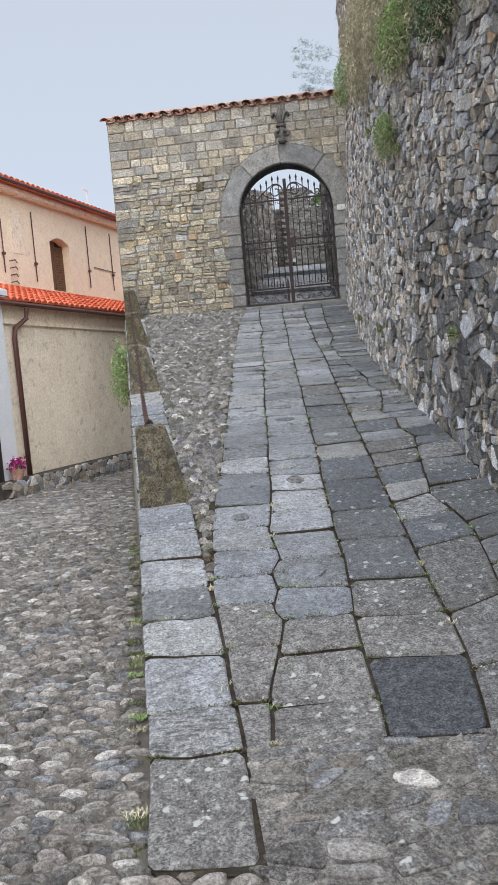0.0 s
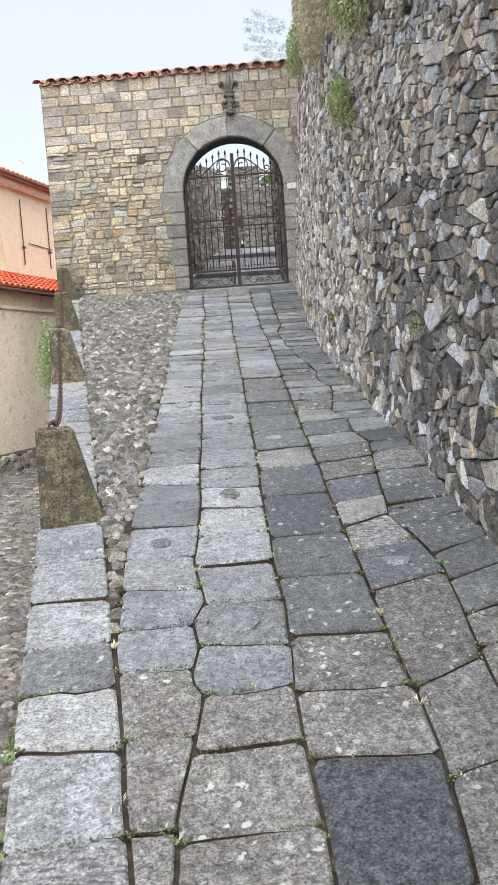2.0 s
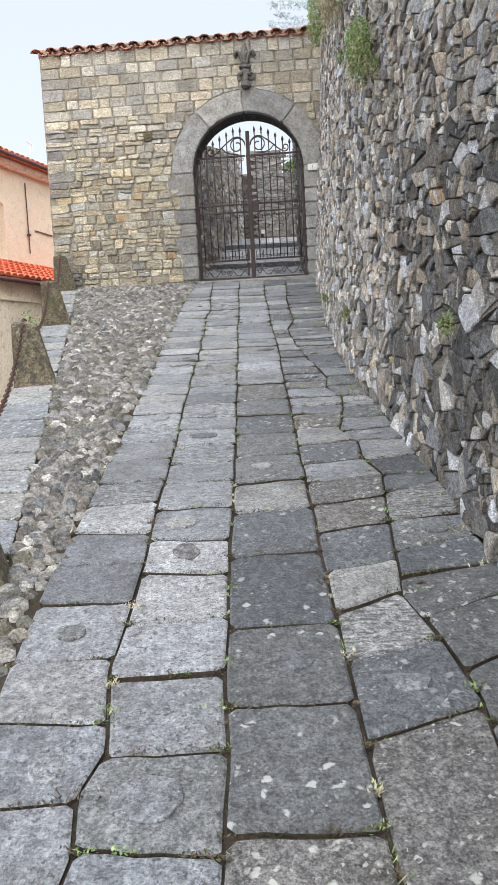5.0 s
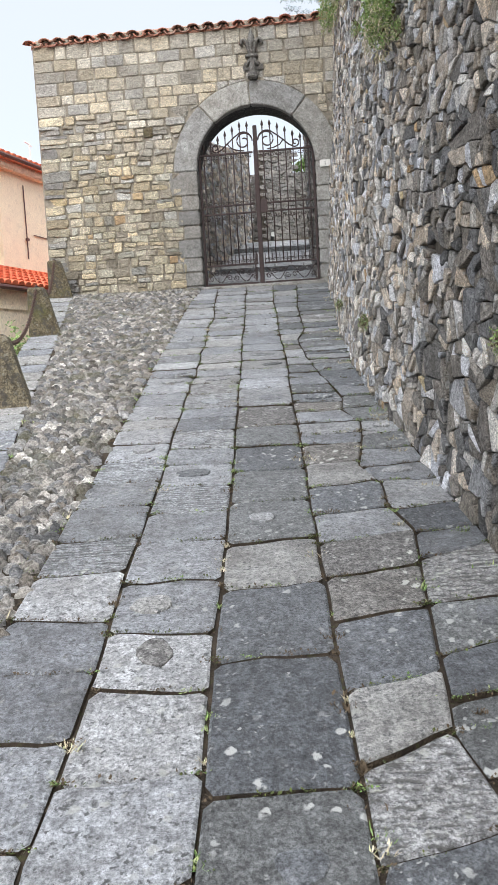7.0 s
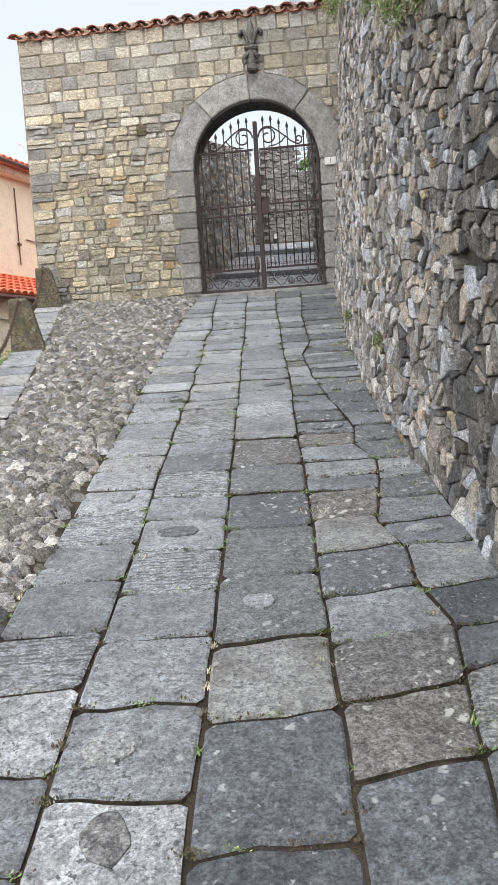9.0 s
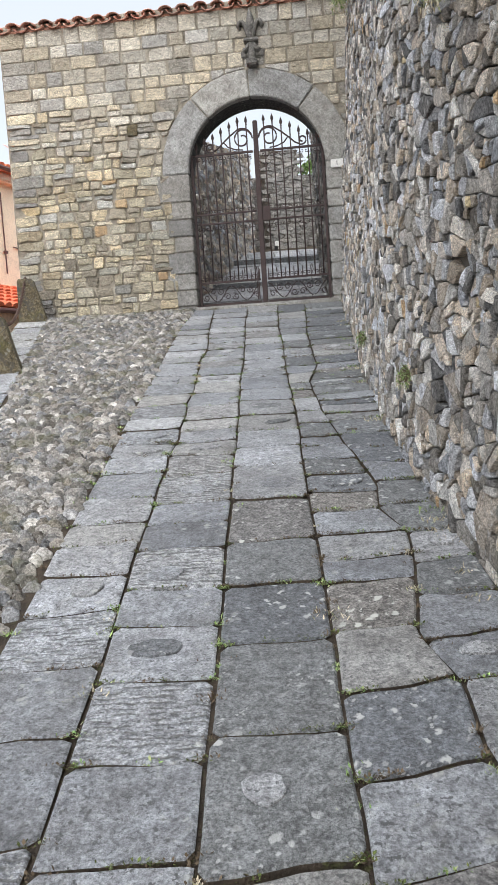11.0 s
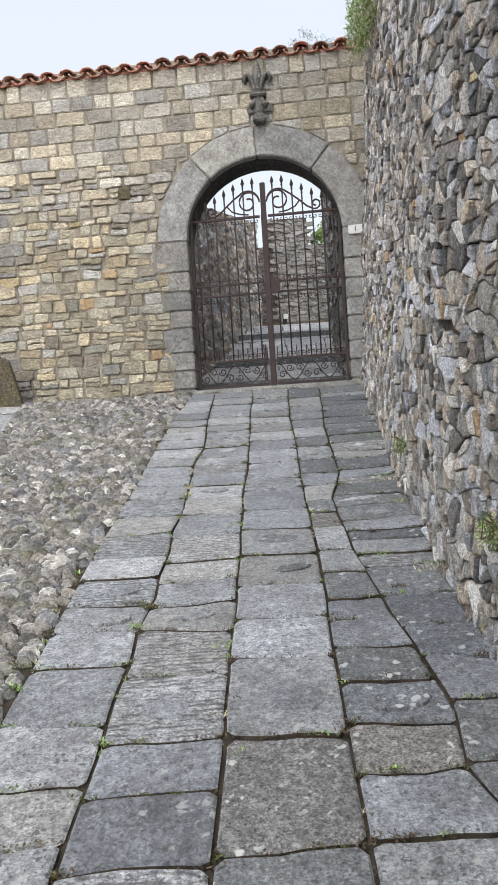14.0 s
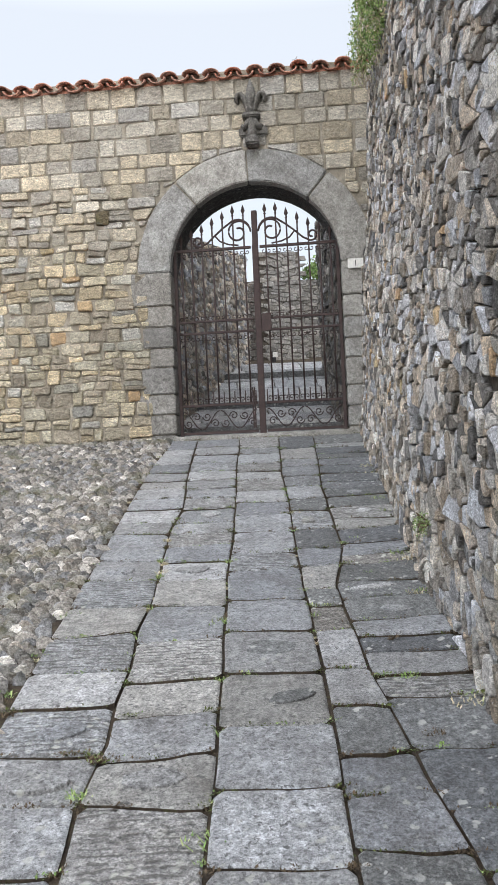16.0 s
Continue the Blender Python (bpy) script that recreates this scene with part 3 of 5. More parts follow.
def gate_leaf(sign):
    leaf = thing("iron_gate_leaf", "closed wrought iron gate leaf with spear tips and scrolls", "gate", "leaves of the gate")
    leaf.matrix_basis = GATE_M

    def add(name, bm, smooth=False, mat=M_IRON, label=""):
        if sign < 0:
            bm.transform(Matrix.Diagonal((-1, 1, 1, 1)))
        return part(name, bm, mat, leaf, label, smooth)
    # local x runs from the middle (0) to the hinge (0.93)
    add("stile", box_bm((0.915, -0.022, 0.03), (0.95, 0.022, 2.13), 0.004))
    add("stile", box_bm((0.012, -0.018, 0.03), (0.036, 0.018, 2.14), 0.004))
    for z, hh in ((0.05, 0.03), (0.36, 0.028), (1.17, 0.024), (1.30, 0.024), (2.10, 0.03)):
        add("rail", box_bm((0.05, -0.014, z), (0.91, 0.014, z + hh), 0.004))
    tips = (2.60, 2.60, 2.54, 2.48, 2.41, 2.36, 2.31)
    for i in range(7):
        x = 0.125 + 0.122 * i
        top = tips[i]
        add("bar", tube([(x, 0, 0.36), (x, 0, top - 0.12)], 0.0095, 6), True)
        bm = bmesh.new()
        prof = [(0.006, -0.13), (0.016, -0.12), (0.008, -0.105), (0.024, -0.07), (0.012, -0.03), (0.001, 0.0)]
        rings = [[bm.verts.new((x + r * math.cos(a), 0.45 * r * math.sin(a), top + h)) for a in (0, math.pi / 2, math.pi, 1.5 * math.pi)] for r, h in prof]
        for p, q in zip(rings, rings[1:]):
            for k in range(4):
                bm.faces.new((p[k], p[(k + 1) % 4], q[(k + 1) % 4], q[k]))
        add("spear_tip", bm)
        # small scrolls hung under the top rail and in the middle band
        for zc, up in ((2.065, -1), (1.345, 1), (1.12, -1), (0.425, 1)):
            for s in (-1, 1):
                pts = [(x + s * (0.03 + p[0]), p[1], zc + up * p[2]) for p in spiral(0, 0, 0.026, 0.008, math.pi * 0.9, -math.pi * 0.8, 9)]
                add("scroll", tube(pts, 0.005, 4), True)
    for i in range(8):
        x = 0.065 + 0.122 * i
        if x < 0.9:
            add("short_bar", tube([(x, 0, 0.36), (x, 0, 0.52)], 0.007, 5), True)
    # the large volute over the top rail
    big = spiral(0.19, 2.29, 0.045, 0.145, -math.pi * 1.6, math.pi * 0.98, 26)
    add("volute", tube([(p[0], 0, p[2]) for p in big], 0.0115, 6), True)
    arm = [(0.19 + 0.145 * math.cos(a), 0, 2.29 + 0.145 * math.sin(a)) for a in np.linspace(math.pi, math.pi * 0.35, 8)]
    arm += [(0.36, 0, 2.35), (0.46, 0, 2.27), (0.55, 0, 2.19), (0.63, 0, 2.15)]
    arm += [(p[0], 0, p[2]) for p in spiral(0.655, 2.215, 0.065, 0.02, -math.pi * 0.5, math.pi * 1.6, 16)]
    add("volute_arm", tube(arm, 0.0115, 6), True)
    add("volute_foot", tube([(0.19, 0, 2.145), (0.3, 0, 2.16), (0.4, 0, 2.2), (0.46, 0, 2.27)], 0.010, 5), True)
    # bottom panel of crossing S scrolls
    for i in range(4):
        x0 = 0.06 + 0.215 * i
        s_curve = [(x0 + 0.2 * k / 10, 0, 0.21 + 0.1 * math.sin(math.pi * (k / 10 - 0.5)) * (1 if i % 2 else -1)) for k in range(11)]
        add("scroll", tube(s_curve, 0.007, 5), True)
        for c, d in ((0.055, 1), (0.15, -1)):
            add("scroll", tube(spiral(x0 + c, 0.21 + d * 0.04 * (1 if i % 2 else -1), 0.05, 0.012, 0, math.pi * 2.6 * d, 14), 0.0065, 4), True)
    return leaf, add


leaf_l, add_l = gate_leaf(-1)
add_l("middle_post", box_bm((-0.036, -0.03, 0.03), (0.03, 0.03, 2.52), 0.008), label="thick upright iron middle post")
leaf_r, add_r = gate_leaf(1)
add_r("lock_box", box_bm((0.04, -0.045, 1.16), (0.15, -0.015, 1.36), 0.006), label="rusted flat lock box")
for k in range(2):
    add_l("drop_bolt", tube([(0.08 + 0.02 * k, -0.02, 0.1), (0.08 + 0.02 * k, -0.02, 0.55)], 0.008, 6))

# ---- carved lily over the arch ----
lily = thing("lily_carving", "weathered grey stone lily carved over the gate arch", "carving")
lily.matrix_basis = WALL_M @ Matrix.Translation((0.04, -0.05, 6.62))


def petal(path, widths, thick, parent, name):
    bm = bmesh.new()
    rings = []
    for i, (x, z) in enumerate(path):
        a, b = path[max(0, i - 1)], path[min(len(path) - 1, i + 1)]
        d = Vector((b[0] - a[0], 0, b[1] - a[1])).normalized()
        s = Vector((d.z, 0, -d.x))
        c = Vector((x, 0, z))
        w = widths[i]
        rings.append([bm.verts.new(c + s * w * math.cos(t) + Vector((0, -thick * max(0.25, w / max(widths)) * math.sin(t), 0))) for t in np.linspace(0, math.pi * 2, 10, endpoint=False)])
    for p, q in zip(rings, rings[1:]):
        for k in range(10):
            bm.faces.new((p[k], p[(k + 1) % 10], q[(k + 1) % 10], q[k]))
    bm.faces.new(rings[0])
    bm.faces.new(rings[-1][::-1])
    return part(name, bm, M_LILY, parent, "", True)


petal([(0, -0.02), (0, 0.06), (0, 0.16), (0, 0.25), (0, 0.33), (0, 0.40)], [0.032, 0.042, 0.056, 0.056, 0.036, 0.008], 0.10, lily, "petal")
for s in (-1, 1):
    petal([(s * 0.025, -0.02), (s * 0.045, 0.08), (s * 0.07, 0.17), (s * 0.105, 0.225), (s * 0.145, 0.225), (s * 0.165, 0.18), (s * 0.145, 0.145)], [0.024, 0.027, 0.031, 0.033, 0.031, 0.027, 0.014], 0.08, lily, "petal")
    petal([(s * 0.03, -0.05), (s * 0.055, -0.12), (s * 0.09, -0.155), (s * 0.11, -0.12)], [0.03, 0.035, 0.035, 0.02], 0.08, lily, "petal")
part("band", box_bm((-0.1, -0.11, -0.055), (0.1, 0.06, -0.005), 0.015), M_LILY, lily)
petal([(0, -0.05), (0, -0.14), (0, -0.22), (0, -0.28)], [0.05, 0.05, 0.06, 0.05], 0.1, lily, "stem")
part("foot", box_bm((-0.075, -0.12, -0.37), (0.075, 0.06, -0.27), 0.02), M_LILY, lily)
part("ledge", box_bm((-0.15, -0.0, -0.24), (0.17, 0.06, -0.12), 0.02), M_LILY, lily)

# ---- number plaque ----
plaque = thing("number_plaque", "small white house number plaque on the jamb", "plaque")
plaque.matrix_basis = WALL_M @ Matrix.Translation((1.12, -0.055, 4.86))
part("plate", box_bm((-0.085, -0.012, -0.055), (0.085, 0.012, 0.055), 0.004), M_CREAM, plaque)
txt = bpy.data.curves.new("number", "FONT")
txt.body, txt.size, txt.extrude, txt.align_x = "1", 0.09, 0.001, "CENTER"
num = new("number", txt)
num.parent = plaque
num.matrix_basis = Matrix.Translation((0.0, -0.014, -0.03)) @ Matrix.Rotation(radians(90), 4, "X")
txt.materials.append(M_BLACK)

# ---- wall coping: curved clay tiles ----
def half_tile(length, r0, r1, up, t=0.014, n=7):
    """A clay half pipe along -y, its mouth at y = -length."""
    bm = bmesh.new()
    rings = []
    for y, r in ((0.0, r1), (-length, r0)):
        for rr in (r, r - t):
            rings.append([bm.verts.new((rr * math.cos(math.pi * k / n), y, (rr * math.sin(math.pi * k / n)) * up * 0.62)) for k in range(n + 1)])
    a, b, c, d = rings
    for k in range(n):
        bm.faces.new((a[k], a[k + 1], c[k + 1], c[k]))
        bm.faces.new((b[k], d[k], d[k + 1], b[k + 1]))
        bm.faces.new((c[k], c[k + 1], d[k + 1], d[k]))
        bm.faces.new((a[k], b[k], b[k + 1], a[k + 1]))
    for k in (0, n):
        bm.faces.new((a[k], c[k], d[k], b[k]))
    me = bpy.data.meshes.new("roof_tile")
    bmesh.ops.recalc_face_normals(bm, faces=bm.faces)
    bm.to_mesh(me)
    bm.free()
    me.materials.append(M_TILE)
    me.shade_smooth()
    return me


coping = thing("coping", "weathered terracotta tile coping along the wall top", "coping", kind="structure")
COVER, GUTTER = half_tile(0.44, 0.098, 0.08, 1, 0.017), half_tile(0.44, 0.10, 0.084, -1, 0.017)
n_tiles = 22
for i in range(n_tiles):
    u = WALL_L - 0.02 + (WALL_RT - WALL_L - 0.15) * i / (n_tiles - 1)
    for side, rot in ((-1, 0), (1, 180)):
        for me, du, dz in ((COVER, 0, 0.055), (GUTTER, 0.118, 0.055)):
            t = new("roof_tile", me)
            t.parent = coping
            t.matrix_basis = WALL_M @ Matrix.Translation((u + du, 0.31 - 0.02 * side, TOP + 0.115 + dz + RNG.uniform(-0.006, 0.006))) @ Matrix.Rotation(radians(rot + RNG.uniform(-2, 2)), 4, "Z") @ Matrix.Rotation(radians(17 + RNG.uniform(-1.5, 1.5)), 4, "X")
part("bed", box_bm((WALL_L - 0.03, 0.04, TOP - 0.01), (WALL_RT, THICK - 0.04, TOP + 0.13), 0.02, WALL_M), M_MORTAR, coping)
part("bed", box_bm((WALL_L - 0.02, 0.005, TOP - 0.03), (WALL_RT, THICK - 0.005, TOP + 0.045), 0.015, WALL_M), M_TILE, coping)
part("ridge", tube([WALL_M @ Vector((WALL_L - 0.03, 0.31, TOP + 0.15)), WALL_M @ Vector((WALL_RT, 0.31, TOP + 0.15))], 0.085, 10), M_TILE, coping)

# ---- posts and chains along the kerb ----
POST_Y = (5.78, 9.87, 13.5, 16.55)


def post_bm():
    """A stone post: upright on the street side, sweeping outwards to its foot on the ramp side."""
    bm = bmesh.new()
    rows = [(-0.12, 0.40, 0.0), (0.0, 0.385, 0.0), (0.1, 0.362, 0.004), (0.25, 0.328, 0.010), (0.42, 0.286, 0.010), (0.575, 0.25, 0.016), (0.6, 0.238, 0.034)]
    rings = []
    for z, w, ins in rows:
        rings.append([bm.verts.new(v) for v in ((ins, ins, z), (w / 2, ins * 0.7, z), (w - ins, ins, z), (w - ins, 0.12, z), (w - ins, 0.24 - ins, z), (w / 2, 0.24 - ins * 0.7, z), (ins, 0.24 - ins, z), (ins, 0.12, z))])
    for p, q in zip(rings, rings[1:]):
        for k in range(8):
            bm.faces.new((p[k], p[(k + 1) % 8], q[(k + 1) % 8], q[k]))
    bm.faces.new(rings[-1])
    bm.faces.new(rings[0][::-1])
    return bm


heads = []
for i, y in enumerate(POST_Y):
    post = thing("stone_post", "mossy tapering stone post with an iron chain eye" if i == 0 else "lichen-spotted tapering stone post on the kerb", "post", "posts along the kerb")
    post.matrix_basis = pose(interp(y, KERB_L) + 0.02, y, rise(y) + 0.012, -3, 0, 7)
    part("shaft", post_bm(), M_POST, post)
    part("eye", tube([(0.12 + 0.026 * math.cos(a), 0.12, 0.6 + 0.026 * math.sin(a)) for a in np.linspace(0, 2 * math.pi, 12, endpoint=False)], 0.009, 6, True), M_RUST, post, "rusty iron ring", True)
    heads.append(post.matrix_basis @ Vector((0.12, 0.12, 0.63)))
link_bm = tube([(0.034 * math.cos(a) * 1.25, 0.018 * math.sin(a), 0) for a in np.linspace(0, 2 * math.pi, 10, endpoint=False)], 0.0075, 5, True)
LINK = bpy.data.meshes.new("link")
link_bm.to_mesh(LINK)
link_bm.free()
LINK.materials.append(M_RUST)
LINK.shade_smooth()
for a, b in zip(heads, heads[1:]):
    chain = thing("chain", "rusty iron chain hanging between stone posts", "chain", "chains along the kerb")
    chain.location = a
    n = 62
    at = lambda f: a.lerp(b, f) - Vector((0, 0, 4 * 0.33 * f * (1 - f))) - a
    for k in range(n):
        p, q = at(k / n), at((k + 1) / n)
        l_ob = new("link", LINK)
        l_ob.parent = chain
        d = (q - p).normalized()
        l_ob.matrix_basis = Matrix.Translation((p + q) / 2) @ d.to_track_quat("X", "Z").to_matrix().to_4x4() @ Matrix.Rotation(radians(90 * (k % 2)), 4, "X")

# ---- the court behind the gate ----
cv, cf = [], []
COURT = [(17.1, 2.99), (18.0, 3.12), (18.9, 3.38), (19.8, 3.62), (21.0, 4.1), (22.2, 4.5), (26, 5.3)]
for y, z in COURT:
    for x in (-0.7, 0, 1, 2, 3, 6):
        cv.append((x, y, z - 0.03))
for j in range(len(COURT) - 1):
    for i in range(5):
        cf.append((j * 6 + i, j * 6 + i + 1, j * 6 + i + 7, j * 6 + i + 6))
court = tagged(obj("court", cv, cf, M_SOIL), "rising paved court behind the gate", "court", kind="structure")


def rubble_wall(name, a, b, z0, z1, label, thick=0.5, du=0.2, dv=0.075, mat=None):
    """A rubble wall from a to b; its stones stand proud on the side to the right of a to b."""
    a, b = Vector((*a, 0)), Vector((*b, 0))
    d = (b - a)
    length = d.length
    d.normalize()
    nrm = Vector((d.y, -d.x, 0))
    top = lambda u: z1(u / length) if callable(z1) else z1
    bm = bmesh.new()
    n = max(2, int(length / 0.35))
    rows = []
    for i in range(n + 1):
        u = length * i / n
        p = a + d * u
        rows.append([bm.verts.new(p + Vector((0, 0, z0))), bm.verts.new(p + Vector((0, 0, top(u)))), bm.verts.new(p - nrm * thick + Vector((0, 0, top(u)))), bm.verts.new(p - nrm * thick + Vector((0, 0, z0)))])
    for p, q in zip(rows, rows[1:]):
        for k in range(4):
            bm.faces.new((p[k], p[(k + 1) % 4], q[(k + 1) % 4], q[k]))
    bm.faces.new(rows[0])
    bm.faces.new(rows[-1][::-1])
    w = tagged(part(name, bm, M_RUBBLE_BED), label, "wall", kind="structure")
    pile = Pile()
    place = lambda u, v, h: a + d * u + nrm * h + Vector((0, 0, v))
    zmax = max(top(length * k / 20) for k in range(21))
    for cell in cells(0, length, z0, zmax, du, dv, 0.36, lambda x, y: y < top(x) - 0.02):
        for poly in (halves(cell, RNG) if RNG.random() < 0.35 else [cell]):
            pile.add(*stone_mesh(poly, place, RNG.uniform(0.01, 0.045), RNG.uniform(0.002, 0.007), 0.010, 0.02, 0, 0.2, RNG, False))
    pile.make("stones", mat or M_RUBBLE, w)
    return w


rubble_wall("wall_court_left", (-0.15, 17.45), (1.22, 23.2), 2.6, lambda f: 5.72 + 1.05 * f - (0.25 if 0.15 < f < 0.3 else 0), "dark rubble wall of the inner court", mat=M_RUBBLE)
rubble_wall("wall_court_back", (0.6, 24.0), (4.2, 24.0), 3.5, 6.45, "rubble wall closing the inner court", du=0.19, dv=0.07, mat=M_JAMB)
rubble_wall("wall_court_tower", (1.5, 23.7), (2.32, 23.7), 3.5, 6.95, "short dressed stone pier of the inner court", du=0.22, dv=0.085, mat=M_JAMB)
# the right court wall lies in shade, put into its dark stone colour
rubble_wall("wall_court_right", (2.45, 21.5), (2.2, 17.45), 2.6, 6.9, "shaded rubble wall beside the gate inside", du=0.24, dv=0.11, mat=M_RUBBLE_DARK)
for k, (y, z) in enumerate(((18.0, 3.12), (19.5, 3.55), (21.2, 4.17))):
    tagged(part("court_step", box_bm((-0.6, y - 0.09, z - 0.3), (2.7, y + 0.1, z + 0.07), 0.02), M_SLAB_DARK), "worn dark stone step across the court", "step", "steps of the court", "structure")
flood = thing("flood_lamp", "small white flood lamp on a black foot", "lamp")
flood.matrix_basis = Matrix.Translation((1.7, 22.6, 4.62)) @ Matrix.Diagonal((0.7, 0.7, 0.7, 1))
part("case", box_bm((-0.06, -0.05, 0.1), (0.06, 0.03, 0.24), 0.01), M_CREAM, flood)
part("foot", box_bm((-0.09, -0.04, -0.03), (0.02, 0.06, 0.11), 0.01), M_BLACK, flood)

# ---- house by the street ----
HD = Vector((1.55, 4.5, 0)).normalized()
HOUSE_M = Matrix(((HD.x, -HD.y, 0, -4.6), (HD.y, HD.x, 0, 14.9), (0, 0, 1, 0), (0, 0, 0, 1)))   # x along the front, y into the house
house = thing("house", "cream rendered house with red tiled roofs", "house")
house.matrix_basis = HOUSE_M
part("lower_wall", box_bm((-0.4, 0.0, -0.6), (13.0, 0.35, 3.36)), M_RENDER, house, "cream patched lime render")
part("string_course", box_bm((-0.4, -0.05, 2.98), (13.0, 0.02, 3.06), 0.01), M_RENDER, house)
part("end_wall", box_bm((-0.4, 0.35, -0.6), (0.0, 6.0, 3.3)), M_RENDER, house)
part("back_wall", box_bm((-0.4, 6.0, -0.6), (13.0, 6.3, 6.4)), M_RENDER, house)
WIN = (5.0, 5.9, 4.17, 5.36)


def upper_wall():
    bm = bmesh.new()
    s0, s1, z0, z1 = WIN
    arch = [(s0, z0), (s0, z1)] + [(s0 + (s1 - s0) * k / 8, z1 + 0.14 * math.sin(math.pi * k / 8)) for k in range(1, 8)] + [(s1, z1), (s1, z0)]
    outer = [(s0 - 4.5, 3.6), (s0 - 4.5, 6.36)] + [(s0 + (s1 - s0) * k / 8, 6.36) for k in range(1, 8)] + [(13.0, 6.36), (13.0, 3.6)]
    loops = []
    for y in (1.6, 1.95):
        loops.append(([bm.verts.new((x, y, z)) for x, z in arch], [bm.verts.new((x, y, z)) for x, z in outer]))
    n = len(arch)
    for a, b in loops:
        for k in range(n):
            bm.faces.new((a[k], a[(k + 1) % n], b[(k + 1) % n], b[k]))
    for w in (0, 1):
        a, b = loops[0][w], loops[1][w]
        for k in range(n):
            bm.faces.new((a[k], a[(k + 1) % n], b[(k + 1) % n], b[k]))
    return part("upper_wall", bm, M_RENDER_UP, house, "peach lime render")


upper_wall()
part("cornice", box_bm((0.3, 1.42, 6.2), (13.0, 1.7, 6.38), 0.03), M_RENDER, house)
win = part("window", box_bm((WIN[0], 1.86, WIN[2]), (WIN[1], 1.9, WIN[3] + 0.12)), M_DARK, house)
for x0, x1 in ((WIN[0], 5.43), (5.47, WIN[1])):
    part("shutter_frame", box_bm((x0, 1.8, WIN[2]), (x0 + 0.05, 1.85, WIN[3] + 0.1), 0.006), M_SHUTTER, win)
    part("shutter_frame", box_bm((x1 - 0.05, 1.8, WIN[2]), (x1, 1.85, WIN[3] + 0.1), 0.006), M_SHUTTER, win)
    for k in range(20):
        z = WIN[2] + 0.03 + 0.057 * k
        part("slat", box_bm((x0 + 0.04, 1.81, z), (x1 - 0.04, 1.84, z + (0.09 if k % 7 == 0 else 0.04))), M_SHUTTER, win)
for s, z0, z1 in ((3.0, 4.4, 5.6), (4.25, 4.3, 5.95), (6.8, 4.38, 6.0), (8.12, 4.4, 6.0)):
    part("tie_bar", tube([(s, 1.57, z0), (s, 1.57, z1)], 0.014, 6), M_BROWN, house, "rusty wall tie")
    part("tie_knot", box_bm((s - 0.05, 1.53, z0 + 0.4), (s + 0.05, 1.59, z0 + 0.46), 0.01), M_BROWN, house)
part("conduit", tube([(7.1, 1.58, 4.95), (8.3, 1.58, 4.92)], 0.012, 5), M_BROWN, house)
part("niche", box_bm((3.42, 1.585, 4.9), (3.8, 1.62, 5.88)), M_RENDER, house, "blind patched niche")
for k in range(4):
    part("rung", tube([(3.2, 1.58, 4.2 + 0.16 * k), (3.32, 1.5, 4.23 + 0.16 * k), (3.5, 1.58, 4.2 + 0.16 * k)], 0.014, 5), M_BROWN, house)


def tiled_roof(name, s0, s1, y0, z0, y1, z1, mat):
    """A slope of curved tiles, rib by rib and row by row."""
    pile = Pile()
    d = Vector((0, y1 - y0, z1 - z0))
    length = d.length
    d.normalize()
    up = Vector((0, -d.z, d.y))
    nrow = max(2, round(length / 0.33))
    m = round((s1 - s0) / 0.21)
    for i in range(m):
        for j in range(nrow):
            c = Vector((s0 + (i + 0.5) * (s1 - s0) / m, y0, z0)) + d * (length * j / nrow)
            vs, fs = [], []
            for e, (along, r, lift) in enumerate(((0.0, 0.105, 0.03), (length / nrow + 0.04, 0.09, 0.0))):
                for k in range(6):
                    a = math.pi * k / 5
                    vs.append(c + d * along + Vector((r * math.cos(a), 0, 0)) + up * (lift + r * 0.75 * math.sin(a)))
            for k in range(5):
                fs.append((k, k + 1, k + 7, k + 6))
            fs.append((0, 1, 2, 3, 4, 5))
            pile.add(vs, fs)
    o = len(pile.v)
    a, b = Vector((0, y0, z0)), Vector((0, y1, z1))
    pile.v += [a + Vector((s0, 0, -0.08)), a + Vector((s1, 0, -0.08)), b + Vector((s1, 0, -0.08)), b + Vector((s0, 0, -0.08)),
               a + Vector((s0, 0, 0.01)), a + Vector((s1, 0, 0.01)), b + Vector((s1, 0, 0.01)), b + Vector((s0, 0, 0.01))]
    pile.f += [(o, o + 1, o + 2, o + 3), (o + 4, o + 5, o + 6, o + 7), (o, o + 1, o + 5, o + 4), (o + 1, o + 2, o + 6, o + 5), (o + 3, o + 0, o + 4, o + 7)]
    return pile.make(name, mat, house, "")


tiled_roof("pent_roof", -0.5, 13.0, -0.14, 3.40, 1.6, 4.08, M_TILE_NEW)
tiled_roof("roof", 0.2, 13.2, 1.34, 6.42, 4.2, 7.55, M_TILE_NEW)
part("gutter", tube([(-0.5, -0.19, 3.36), (13.0, -0.19, 3.34)], 0.045, 8), M_BROWN, house)
part("gutter", tube([(0.2, 1.27, 6.4), (13.2, 1.27, 6.4)], 0.045, 8), M_BROWN, house)
part("downpipe", tube([(1.0, -0.19, 3.3), (1.0, -0.17, 3.1), (0.72, -0.08, 2.9), (0.68, -0.08, 2.7), (0.7, -0.08, 0.0)], 0.05, 8), M_BROWN, house, "brown metal downpipe", True)
ant = thing("roof_aerial", "thin grey aerial on the house roof", "aerial")
ant.matrix_basis = HOUSE_M @ Matrix.Translation((8.2, 2.2, 6.78))
part("mast", tube([(0, 0, 0), (0, 0, 0.55)], 0.015, 6), M_CREAM, ant)
